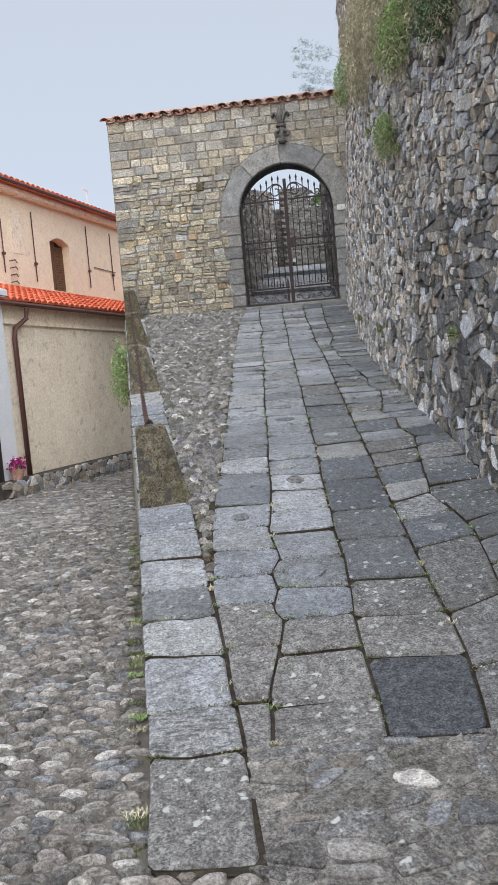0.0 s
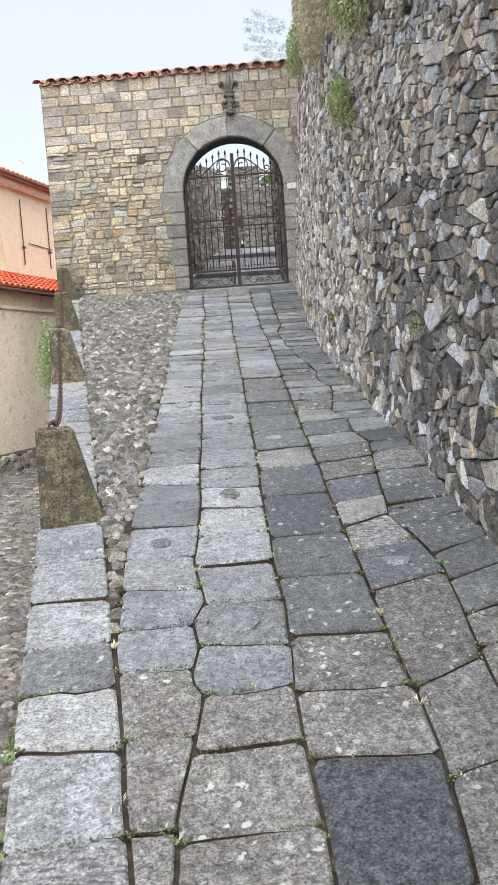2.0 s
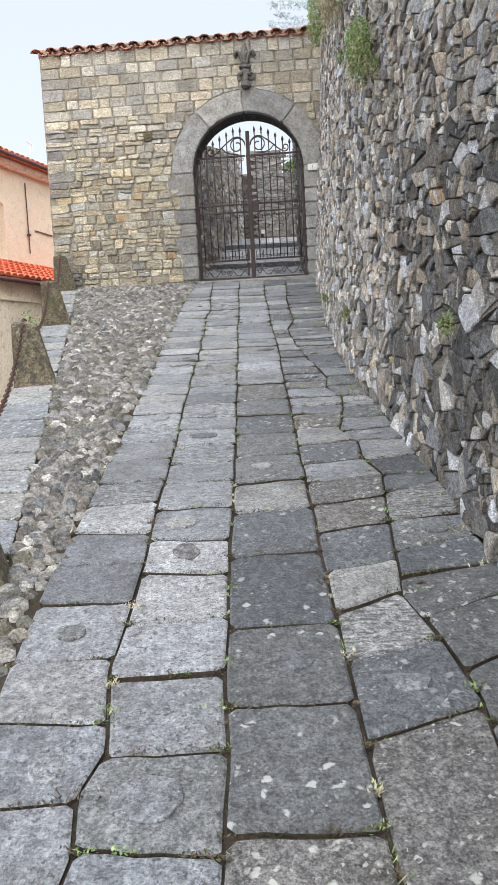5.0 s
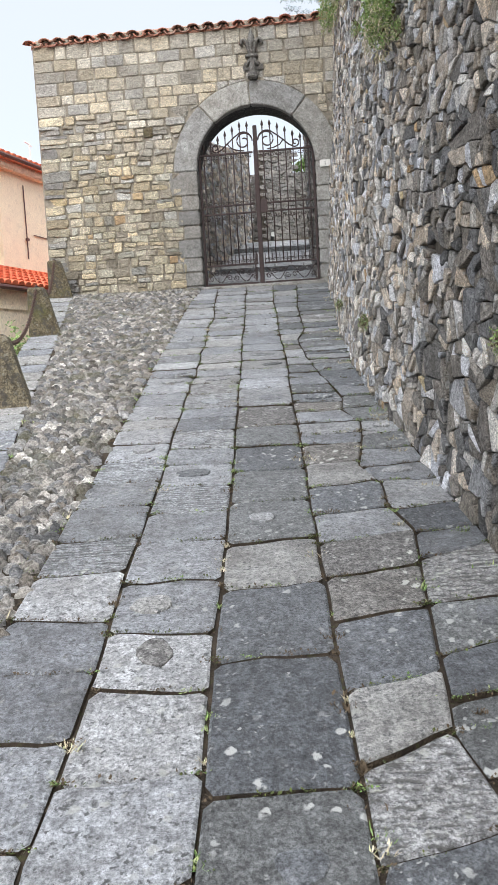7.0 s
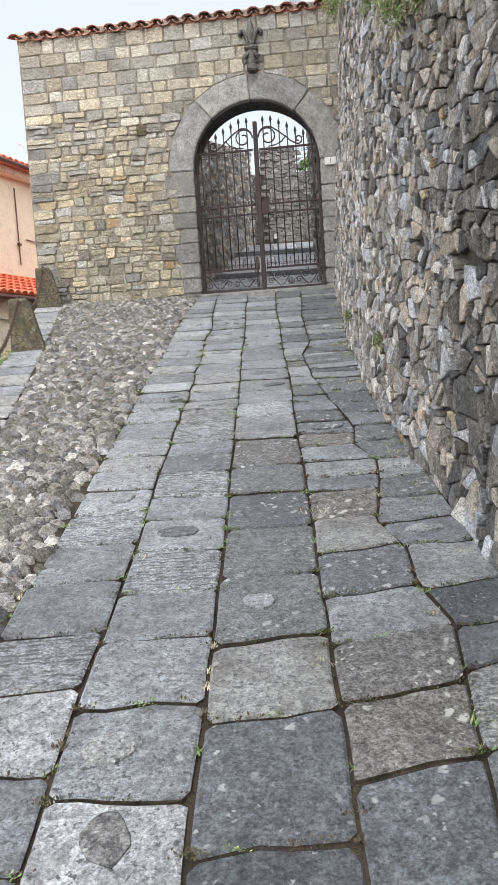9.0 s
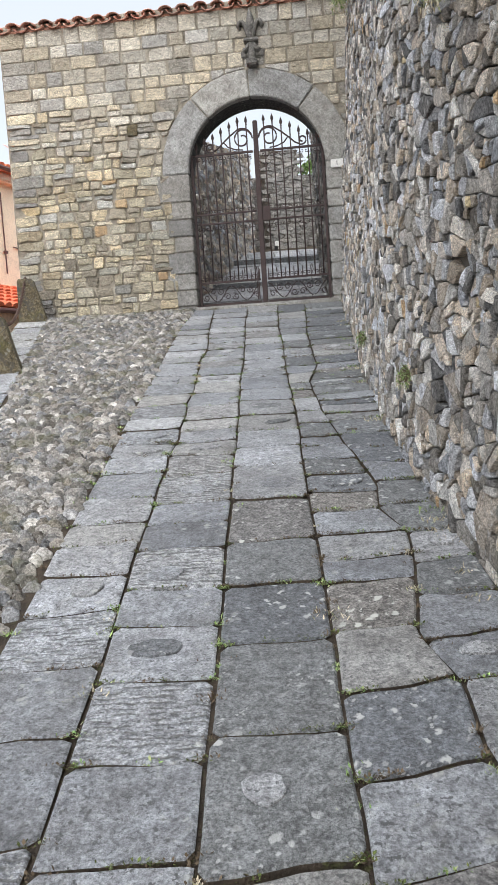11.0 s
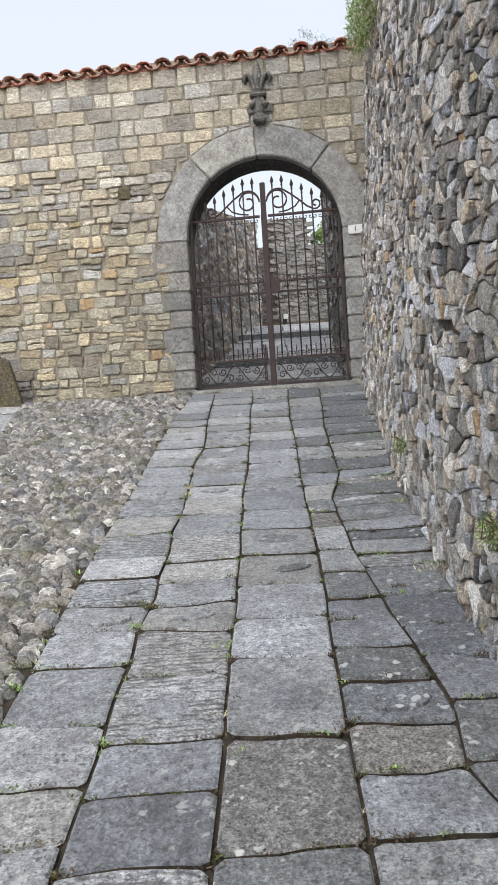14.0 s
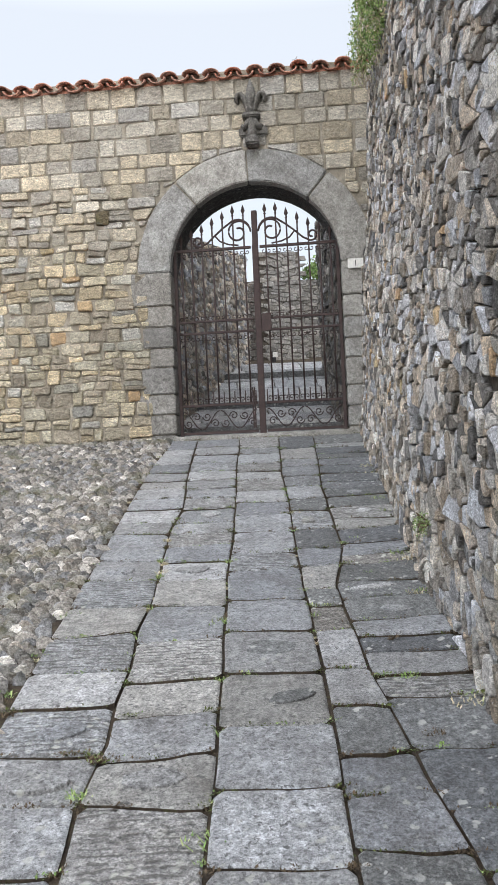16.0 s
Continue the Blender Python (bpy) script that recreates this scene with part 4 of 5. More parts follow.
part("arm", tube([(-0.2, 0, 0.55), (0.1, 0, 0.5)], 0.012, 6), M_CREAM, ant)

# white neighbour and the low wall with a flower pot
white = thing("white_house", "white painted house end beside the street", "house")
white.matrix_basis = HOUSE_M
part("wall", box_bm((-6.0, -0.12, -0.6), (0.30, 0.0, 3.4)), M_WHITE, white)
part("cornice", box_bm((-6.0, -0.2, 3.46), (0.45, 0.0, 3.62), 0.03), M_WHITE, white)
part("door", box_bm((-1.2, -0.15, -0.3), (-0.2, -0.1, 1.9), 0.01), M_DARK, white)
HP = lambda s, y: (HOUSE_M @ Vector((s, y, 0)))
low = rubble_wall("low_wall", HP(-0.6, -0.42)[:2], HP(9.0, -0.34)[:2], -0.6, 0.06, "low dry stone wall along the house foot", 0.4, 0.24, 0.12)
pot = thing("flower_pot", "terracotta pot of magenta flowers on the low wall", "flower pot")
pot.location = HP(0.02, -0.28) + Vector((0, 0, 0.06))
bm = bmesh.new()
bmesh.ops.create_cone(bm, cap_ends=True, segments=16, radius1=0.09, radius2=0.14, depth=0.2, matrix=Matrix.Translation((0, 0, 0.1)))
part("pot", bm, M_TILE, pot)


# ---- plants ----
def leaf_pile(n, centre, radius, size, rng, droop=0.3, slim=0.28):
    pile = Pile()
    for _ in range(n):
        while True:
            p = Vector((rng.uniform(-1, 1), rng.uniform(-1, 1), rng.uniform(-1, 1)))
            if 0.15 < p.length < 1:
                break
        p *= 0.6 + 0.4 * noise.noise(p * 2.3 + Vector(centre)) + 0.25
        c = Vector(centre) + Vector((p.x * radius[0], p.y * radius[1], p.z * radius[2]))
        s = size * rng.uniform(0.6, 1.3)
        d = Vector((rng.uniform(-1, 1), rng.uniform(-1, 1), rng.uniform(-1, 0.8) - droop)).normalized()
        w = d.cross(Vector((rng.uniform(-1, 1), rng.uniform(-1, 1), rng.uniform(-1, 1)))).normalized() * s * slim
        nn = d.cross(w).normalized() * s * 0.1
        pile.add([c, c + d * s * 0.5 + w + nn, c + d * s, c + d * s * 0.5 - w + nn, c + d * s * 0.5 - nn * 0.4], [(0, 1, 4), (1, 2, 4), (2, 3, 4), (3, 0, 4)])
    return pile


def stems(n, root, centre, radius, rng, r=0.006):
    bm = bmesh.new()
    for _ in range(n):
        e = Vector(centre) + Vector((rng.uniform(-0.8, 0.8) * radius[0], rng.uniform(-0.8, 0.8) * radius[1], rng.uniform(-0.8, 0.8) * radius[2]))
        a = Vector(root)
        mid = a.lerp(e, 0.5) + Vector((-0.04, 0, 0.06 * rng.uniform(-1, 1)))
        t = tube([a, mid, e], r, 4, False, [1, 0.7, 0.3])
        me = bpy.data.meshes.new("tmp")
        t.to_mesh(me)
        t.free()
        bm.from_mesh(me)
        bpy.data.meshes.remove(me)
    return bm


def wall_plant(name, u, v, radius, n, size, mat, label, droop=0.3, out=0.1, dry=0):
    rng = random.Random(int(u * 100 + v * 10))
    base = on_right(u, v, 0.0)
    c = on_right(u, v, out)
    ob = thing(name, label, "plant", "plants on the tall wall")
    ob.location = base
    tagged(part("twig", stems(9, (0, 0, 0), c - base, radius, rng), M_STEM, ob), kind="stuff")
    if mat is M_DRY:
        leaf_pile(int(n * 6), c - base, radius, size * 0.8, rng, 0.7, 0.055).make("grass", mat, ob)
    else:
        leaf_pile(int(n * 4.5), c - base, radius, size * 0.42, rng, droop).make("foliage", mat, ob)
    if dry:
        leaf_pile(int(dry * 3), c - base + Vector((0, 0, -radius[2] * 0.45)), (radius[0], radius[1], radius[2] * 0.9), size * 0.75, rng, 0.8, 0.06).make("dry_foliage", M_DRY, ob)
    return ob


def at_z(u, z):
    return z - rise(min(u, 16.6))


wall_plant("bush", 9.3, at_z(9.3, 4.15), (0.13, 0.24, 0.3), 420, 0.06, M_LEAF, "green bushy shrub rooted in the rubble wall", 0.1, 0.13, 140)
wall_plant("creeper", 11.2, at_z(11.2, 5.6), (0.14, 0.9, 0.42), 420, 0.08, M_DRY, "mixed green creepers hanging from the wall", 0.5, 0.13, 260)
wall_plant("creeper", 8.7, at_z(8.7, 5.0), (0.17, 0.8, 0.42), 700, 0.08, M_LEAF, "mixed green creepers hanging from the wall", 0.5, 0.13, 300)
wall_plant("creeper", 7.0, at_z(7.0, 4.5), (0.16, 0.6, 0.3), 420, 0.08, M_IVY, "sparse green creeper high on the wall", 0.5, 0.12, 160)
wall_plant("creeper", 10.4, at_z(10.4, 6.1), (0.2, 1.6, 0.5), 900, 0.08, M_DRY, "dry brown and yellow grass on the wall", 0.7, 0.14, 300)
for k, (u, z, ru, rz, n) in enumerate(((6.2, 4.75, 0.7, 0.35, 500), (7.8, 5.3, 0.9, 0.45, 700), (9.6, 5.5, 0.9, 0.45, 700), (12.3, 6.5, 0.9, 0.5, 260), (7.0, 5.2, 0.8, 0.4, 500), (5.6, 4.3, 0.5, 0.3, 300))):
    wall_plant("creeper", u, at_z(u, z), (0.15, ru, rz), n, 0.075, (M_IVY, M_LEAF, M_DRY, M_DRY, M_LEAF_BRIGHT, M_IVY)[k], "mixed green creepers and dry grass on the wall", 0.4, 0.12, n // 2)
wall_plant("creeper", 15.2, at_z(15.2, 6.85), (0.16, 0.9, 0.5), 600, 0.08, M_LEAF, "dark ivy over the corner of the wall", 0.5, 0.14, 120)
wall_plant("creeper", 13.4, at_z(13.4, 7.0), (0.14, 1.2, 0.6), 220, 0.08, M_DRY, "dry grass high on the wall", 0.6, 0.12, 200)
for k, (u, z) in enumerate(((6.6, 1.75), (9.0, 3.9), (10.6, 4.55), (12.1, 2.3), (9.9, 2.0))):
    wall_plant("weed", u, at_z(u, z), (0.05, 0.09, 0.08), 60, 0.035, M_LEAF_BRIGHT if k % 2 else M_LEAF, "small green weed in a wall joint", 0.2, 0.05, 20)


WEEDS = {}


def ground_tuft(x, y, z, r, n, size, mat, label="small green weeds in the paving joints", name="joint_weeds"):
    rng = random.Random(int(x * 1000 + y * 100))
    pile = Pile()
    for _ in range(n):
        a = rng.uniform(0, 2 * math.pi)
        c = Vector((rng.uniform(-r, r), rng.uniform(-r, r) * 0.7, 0))
        d = Vector((math.cos(a) * 0.7, math.sin(a) * 0.7, rng.uniform(0.35, 1.1))).normalized() * size * rng.uniform(0.5, 1.3)
        w = d.cross(Vector((0, 0, 1))).normalized() * size * 0.07
        pile.add([c - w, c + w, c + d * 0.6 + w * 1.4, c + d, c + d * 0.6 - w * 1.4], [(0, 1, 2, 4), (4, 2, 3)])
    store = WEEDS.setdefault((name, label, mat.name), (Pile(), mat))[0]
    store.add([v + Vector((x, y, z)) for v in pile.v], pile.f)


rt = random.Random(3)
MID_LINE = [(yy, (interp(yy, LANE_3) + interp(yy, BASE_R)) / 2 + 0.03) for yy in (2.4, 6.0, 10.0, 14.0, 16.9)]
for lane, n in ((LANE_1, 60), (LANE_2, 56), (LANE_3, 60), (LANE_0, 34), (MID_LINE, 40)):
    for _ in range(n):
        y = rt.uniform(2.9, 14.5)
        ground_tuft(interp(y, lane) + rt.uniform(-0.012, 0.012), y, rise(y) - 0.012, rt.uniform(0.012, 0.05) if rt.random() < 0.8 else 0.075, rt.randint(18, 60), rt.uniform(0.014, 0.034), rt.choice([M_LEAF, M_LEAF, M_STEM, M_STEM, M_DRY]))
for _ in range(40):
    y = rt.uniform(2.5, 9.0)
    x = interp(y, KERB_L) - 0.05 - 0.05 * max(0, rise(y))
    ground_tuft(x, y, street(x, y) - 0.01, 0.045, 110, rt.uniform(0.010, 0.024), rt.choice([M_LEAF, M_MOSS, M_MOSS, M_STEM, M_DRY]), "grass tufts at the foot of the kerb", "kerb_grass")
for _ in range(22):
    y = rt.uniform(5.5, 13.5)
    ground_tuft(rt.choice([interp(y, KERB_R) + 0.05, interp(y, LANE_0) - 0.06]), y, rise(y) - 0.012, 0.05, 30, rt.uniform(0.025, 0.045), rt.choice([M_LEAF, M_LEAF_BRIGHT, M_DRY]))
for _ in range(26):
    y = rt.uniform(4.5, 15.5)
    ground_tuft(interp(y, BASE_R) - 0.06, y, rise(y) - 0.012, 0.06, 30, 0.035, rt.choice([M_DRY, M_DRY, M_LEAF]), "dry weeds along the wall foot", "wall_foot_weeds")
for (w_name, w_label, _), (w_pile, w_mat) in WEEDS.items():
    tagged(obj(w_name, w_pile.v, w_pile.f, w_mat), w_label, "weeds", kind="stuff")
# caper-like plant on the outer face of the ramp
rng_p = random.Random(5)
hang = thing("hanging_plant", "pale green plant hanging on the outer ramp wall", "plant")
hang.location = (-1.98, 13.2, 1.8)
tagged(part("twig", stems(10, (0.1, 0, 0.2), (0, 0, 0), (0.18, 0.4, 0.55), rng_p), M_STEM, hang), kind="stuff")
leaf_pile(1500, (0, 0, 0), (0.2, 0.5, 0.62), 0.045, rng_p, 0.3).make("foliage", M_LEAF, hang)
bush = thing("shrub", "bright green shrub on top of the court wall", "shrub")
bush.location = (2.75, 24.1, 6.45)
tagged(part("twig", stems(8, (0, 0, 0), (0, 0, 0.2), (0.35, 0.2, 0.3), rng_p), M_STEM, bush), kind="stuff")
leaf_pile(700, (0, 0, 0.16), (0.42, 0.25, 0.3), 0.09, rng_p, 0.1).make("foliage", M_LEAF_BRIGHT, bush)
leaf_pile(160, (0, 0, 0.3), (0.17, 0.17, 0.14), 0.08, rng_p, 0.1).make("blossom", M_FLOWER, pot)
leaf_pile(80, (0, 0, 0.22), (0.15, 0.15, 0.09), 0.08, rng_p, 0.1).make("foliage", M_LEAF, pot)
tree = thing("tree", "distant pale grey-green tree beyond the wall", "tree")
tree.location = (3.6, 25.5, 4.5)
part("trunk", tube([(0.9, 0, 0), (0.8, 0, 2.5), (0.6, 0, 4.8), (0.5, 0, 7.4)], 0.16, 8, False, [1, 0.8, 0.5, 0.2]), M_STEM, tree)
crown = Pile()
for k in range(10):
    z0 = 5.3 + rng_p.uniform(0.0, 1.7)
    tip = Vector((-1.25 + rng_p.uniform(0.0, 0.6), rng_p.uniform(-0.4, 0.4), z0 + rng_p.uniform(-0.1, 0.7)))
    root = Vector((0.6, 0, z0 - 0.2))
    part("limb", tube([root, root.lerp(tip, 0.5) + Vector((0, 0, 0.1)), tip], 0.008, 5, False, [1, 0.6, 0.2]), M_LEAF_GREY, tree)
    for f in (0.45, 0.6, 0.72, 0.84, 0.94, 1.0):
        c = root.lerp(tip, f)
        q = leaf_pile(46, c, (0.14, 0.12, 0.12), 0.065, rng_p, 0.1, 0.2)
        crown.add(q.v, q.f)
crown.make("crown", M_LEAF_GREY, tree)

# ================= pieces of walls and pavements =================
# ---- slabs of the ramp ----
def on_ramp(x, y, h):
    return Vector((x, y, rise(y) + bumpy(x, y, 0.006) + h))


def slab_poly(c, rng, cut=0.018, wob=0.006):
    """A worn four-sided slab: corners cut, edges a little uneven."""
    out = []
    for i in range(4):
        (ax, ay), (bx, by) = c[i], c[(i + 1) % 4]
        for f in (0.06, 0.28, 0.5, 0.72, 0.94):
            out.append((ax + (bx - ax) * f + rng.uniform(-wob, wob), ay + (by - ay) * f + rng.uniform(-wob, wob)))
    return out


rs = random.Random(11)


def slab(poly, mat, parent=ramp):
    """One slab with the given outline; its sides are lost in the joint soil."""
    vs, fs = stone_mesh(poly, on_ramp, 0.003 + rs.uniform(-0.006, 0.007), 0.0, 0.007, 0.05, 0, 0.02, rs, False)
    ob = obj("slab", vs, fs, mat, parent)
    ob.data.materials.append(M_SOIL)
    n = (len(fs) - 1) // 2
    for k in range(n):
        ob.data.polygons[k].material_index = 1
    return ob


PATCHES = [(1.01, 11.06, 0.10, 0.045, 0.35), (0.95, 11.52, 0.12, 0.08, 0.1), (1.3, 9.7, 0.11, 0.07, 0.3), (0.37, 8.7, 0.08, 0.06, 0.1), (0.38, 8.1, 0.1, 0.06, 0.0), (0.29, 6.46, 0.08, 0.06, 0.2), (-0.1, 5.46, 0.055, 0.06, 0.3), (0.76, 5.17, 0.065, 0.06, 0.0), (0.12, 10.88, 0.09, 0.055, 0.4), (0.49, 10.54, 0.11, 0.05, 0.0), (0.1, 12.72, 0.09, 0.05, 0.1)]
ROWS_K = [2.43, 3.02, 3.34, 3.78, 4.13, 4.45, 4.87, 5.32, 5.79] + [6.2 + 0.43 * k for k in range(25)]
ROWS_A = [3.02, 3.35, 3.8, 4.19, 4.52, 4.91, 5.27, 5.67, 6.02, 6.4, 6.75, 7.15, 7.58, 8.02, 8.41, 8.75, 9.06, 9.32, 9.67, 10.12, 10.43, 10.74, 11.05, 11.36, 11.76, 12.13, 12.55, 12.92, 13.45, 13.69, 14.04, 14.36, 14.61, 14.88, 15.17, 15.5, 15.83, 16.14, 16.62]
ROWS_B = [3.02, 3.33, 3.7, 4.05, 4.35, 4.75, 5.13, 5.52, 5.9, 6.25, 6.64, 7.04, 7.47, 7.88, 8.27, 8.56, 8.95, 9.24, 9.55, 9.97, 10.39, 10.68, 10.96, 11.27, 11.67, 12.08, 12.48, 12.84, 13.16, 13.43, 13.66, 13.99, 14.3, 14.58, 14.88, 15.17, 15.52, 15.84, 16.2, 16.62]
ROWS_C = [3.0, 3.6, 4.01, 4.38, 4.93, 5.43, 6.05, 6.58, 7.0, 7.54, 8.12, 8.58, 9.0, 9.54, 10.05, 10.46, 10.86, 11.28, 11.72, 12.14, 12.62, 12.97, 13.38, 13.79, 14.11, 14.46, 14.78, 15.1, 15.41, 15.79, 16.08, 16.6]


ROWS_D = [3.0, 3.46, 3.97, 4.72, 5.13, 5.5, 5.83, 6.25, 6.57, 6.93, 7.32, 7.75, 8.13, 8.54, 8.75, 9.0, 9.29, 9.56, 9.85, 10.12, 10.4, 10.62, 10.96, 11.28, 11.69, 12.01, 12.27, 12.65, 13.0, 13.39, 13.85, 14.15, 14.49, 14.86, 15.2, 15.5, 16.0, 16.6]


SLABS, JOINTS = [], []


def wig(y, lane_pts):
    return interp(y, lane_pts) + 0.009 * noise.noise((y * 3.1, lane_pts[0][1] * 7, 0.5))


def lane(rows, left, right, pick, skew=0.03, shear=None):
    """A lane of slabs between two joint lines; neighbours share each uneven cross joint."""
    ends = []
    for y in rows:
        a = y + rs.uniform(-skew, skew)
        ends.append((a, y + rs.uniform(-skew, skew) + (shear(y) if shear else 0), rs.uniform(0, 50)))
    ends[0] = (rows[0], rows[0], ends[0][2])
    steps = (0.07, 0.24, 0.42, 0.6, 0.78, 0.93)
    for k in range(len(rows) - 1):
        (a, b, j0), (c, d, j1) = ends[k], ends[k + 1]
        g = [rs.uniform(0.0035, 0.0095) for _ in range(4)]
        cross = lambda y0, y1, j, f: y0 + (y1 - y0) * f + 0.022 * noise.noise((f * 2.6, j, 0.3)) + 0.006 * noise.noise((f * 11, j, 4.0))
        poly = []
        for f in steps:
            y = cross(a, b, j0, f)
            x0, x1 = wig(y, left), wig(y, right)
            poly.append((x0 + (x1 - x0) * f, y + g[0]))
        for f in steps:
            y = b + (d - b) * f
            poly.append((wig(y, right) - g[1], y))
        for f in reversed(steps):
            y = cross(c, d, j1, f)
            x0, x1 = wig(y, left), wig(y, right)
            poly.append((x0 + (x1 - x0) * f, y - g[2]))
        for f in reversed(steps):
            y = a + (c - a) * f
            poly.append((wig(y, left) + g[3], y))
        slab(poly, pick(rows[k]))
        mx, my = (wig((a + c) / 2, left) + wig((b + d) / 2, right)) / 2, (a + b + c + d) / 4
        SLABS.append((mx, my, wig(my, right) - wig(my, left), (c + d - a - b) / 2))
        JOINTS.append((wig(c, left), c, wig(d, right), d))


def cut_or(mat, p=0.25):
    return M_SLAB_CUT if rs.random() < p else mat


lane(ROWS_K, KERB_L, KERB_R, lambda y: M_SLAB_BROWN if y < 2.9 else M_SLAB_CUT if y < 3.3 else M_SLAB_DARK if 4.1 < y < 4.4 else M_KERB)
lane(ROWS_A, LANE_0, LANE_1, lambda y: M_SLAB_BROWN if y < 4.1 else cut_or(M_SLAB, 0.22))
lane(ROWS_B, LANE_1, LANE_2, lambda y: M_SLAB_BROWN if y < 4.0 else M_SLAB_DARK if 4.3 < y < 4.7 else cut_or(M_SLAB, 0.22))
lane(ROWS_C, LANE_2, LANE_3, lambda y: M_PLATE if 2.9 < y < 3.1 else M_SLAB_DARK if 4.3 < y < 6.5 or 6.9 < y < 8.6 and rs.random() < 0.85 else M_SLAB_BROWN if y < 4.3 or 8.6 < y < 9.4 else cut_or(M_SLAB, 0.22))
# the uneven strip beside the wall
MID = [(2.4, 1.2), (4.0, 1.25), (4.9, 1.35), (5.3, 1.31), (5.62, 1.25), (5.93, 1.29), (6.33, 1.35), (6.66, 1.4), (7.05, 1.46), (7.4, 1.405), (7.74, 1.427), (8.1, 1.365), (8.6, 1.46), (9.0, 1.52), (9.3, 1.43), (9.62, 1.48), (10.12, 1.45), (10.5, 1.41), (11.3, 1.36), (12.3, 1.36), (13.0, 1.5), (14.5, 1.55), (16.6, 1.72)]
FOOT = [(p, q + 0.03) for p, q in BASE_R]
SHEAR = lambda y: interp(y, [(3.0, 0.1), (4.9, 0.17), (5.6, 0.12), (7.0, 0.08), (8.2, 0.03), (9.0, 0.0)])


def strip_rows(first, lo, hi):
    out = [first]
    while out[-1] < 16.2:
        out.append(out[-1] + rs.uniform(lo, hi) * (1 if out[-1] < 11 else 0.75))
    out[-1] = 16.6
    return out


def strip_stone(y):
    if y < 4.2:
        return M_SLAB_BROWN
    return rs.choice((M_SLAB, M_SLAB, M_SLAB, M_SLAB_CUT, M_SLAB_DARK, M_SLAB_DARK, M_SLAB_BROWN))


lane(ROWS_D, LANE_3, MID, strip_stone, 0.02, SHEAR)
lane(strip_rows(3.0, 0.24, 0.42), MID, FOOT, lambda y: M_SLAB_DARK if rs.random() < 0.5 else strip_stone(y), 0.035, SHEAR)
apron_v = [(interp(y, KERB_R) + 0.01 + (1.75 - interp(y, KERB_R)) * i / 24, y) for y in np.linspace(2.26, 3.03, 14) for i in range(25)]
apron = obj("apron_bed", [on_ramp(x, y, -0.002 + 0.004 * noise.noise((x * 9, y * 9, 0))) for x, y in apron_v],
            [(j * 25 + i, j * 25 + i + 1, j * 25 + i + 26, j * 25 + i + 25) for j in range(13) for i in range(24)], M_APRON, ramp)
# the worn apron at the foot of the ramp: small flat stones bedded in mortar
ra = random.Random(17)
for cell in cells(-0.2, 1.8, 2.3, 3.06, 0.19, 0.105, 0.44, lambda x, y: interp(y, KERB_R) + 0.03 < x < 1.72 and y < 3.04, ra):
    for q in (halves(cell, ra) if ra.random() < 0.4 else [cell]):
        q = clip(q, 0, 3.02, 0, 1)
        if len(q) > 2:
            vs, fs = stone_mesh(soften(q, 0.2), on_ramp, ra.uniform(0.001, 0.010), ra.uniform(0.005, 0.02), 0.005, 0.03, 0.002, 0.08, ra, False)
            obj("apron_stone", vs, fs, ra.choice((M_SLAB_BROWN, M_STREET, M_APRON, M_STREET)), ramp)
# places where the face has flaked away
flakes = []
for mx, my, w, h in SLABS:
    if my > 4.4 and mx > interp(my, LANE_0) and ra.random() < 0.2 and not any(math.hypot(mx - q[0], my - q[1]) < 0.25 for q in PATCHES):
        flakes.append((mx + ra.uniform(-0.12, 0.12) * w, my + ra.uniform(-0.12, 0.12) * h, w * ra.uniform(0.12, 0.27), h * ra.uniform(0.12, 0.24), ra.uniform(-0.3, 0.3)))
# oval repairs let into some slabs
for x, y, ru, rv_, turn in PATCHES + flakes:
    pts = []
    for k in range(18):
        a = 2 * math.pi * k / 18
        r = 1 + 0.3 * noise.noise((math.cos(a) * 1.3 + x, math.sin(a) * 1.3 + y, 0))
        px, py = ru * r * math.cos(a), rv_ * r * math.sin(a)
        pts.append((x + px * math.cos(turn) - py * math.sin(turn), y + px * math.sin(turn) + py * math.cos(turn)))
    vs, fs = stone_mesh(pts, on_ramp, 0.0125, 0.0, 0.003, 0.02, 0, 0.0, rs, False)
    obj("patch", vs, fs, (M_SLAB_DARK if rs.random() < 0.6 else M_SLAB) if (x, y, ru, rv_, turn) in PATCHES else M_SLAB_BROWN if rs.random() < 0.25 else M_SLAB, ramp)
# moss, dead leaves and grit gathered in the joints
debris = {}
for x0, y0, x1, y1 in JOINTS:
    for _ in range(7):
        f = ra.random()
        end = ra.random() < 0.4
        f = (f * 0.12 if f < 0.5 else 1 - (1 - f) * 0.12) if end else f
        x, y = x0 + (x1 - x0) * f, y0 + (y1 - y0) * f
        mat = ra.choice((M_STEM, M_STEM, M_STEM, M_LEAF, M_MOSS, M_MOSS))
        store = debris.setdefault(mat.name, (Pile(), mat))[0]
        for _ in range(ra.randint(8, 30)):
            c = Vector((x + ra.gauss(0, 0.022), y + ra.gauss(0, 0.007), rise(y) + ra.uniform(-0.006, 0.010)))
            d = Vector((ra.uniform(-1, 1), ra.uniform(-1, 1), ra.uniform(-0.2, 0.9))).normalized() * ra.uniform(0.006, 0.018)
            w = d.cross(Vector((0.2, 0.3, 1))).normalized() * d.length * 0.3
            store.add([c, c + d * 0.5 + w, c + d, c + d * 0.5 - w], [(0, 1, 2, 3)])
for store, mat in debris.values():
    tagged(obj("joint_litter", store.v, store.f, mat), "moss and dead leaves in the paving joints", "litter", kind="stuff")
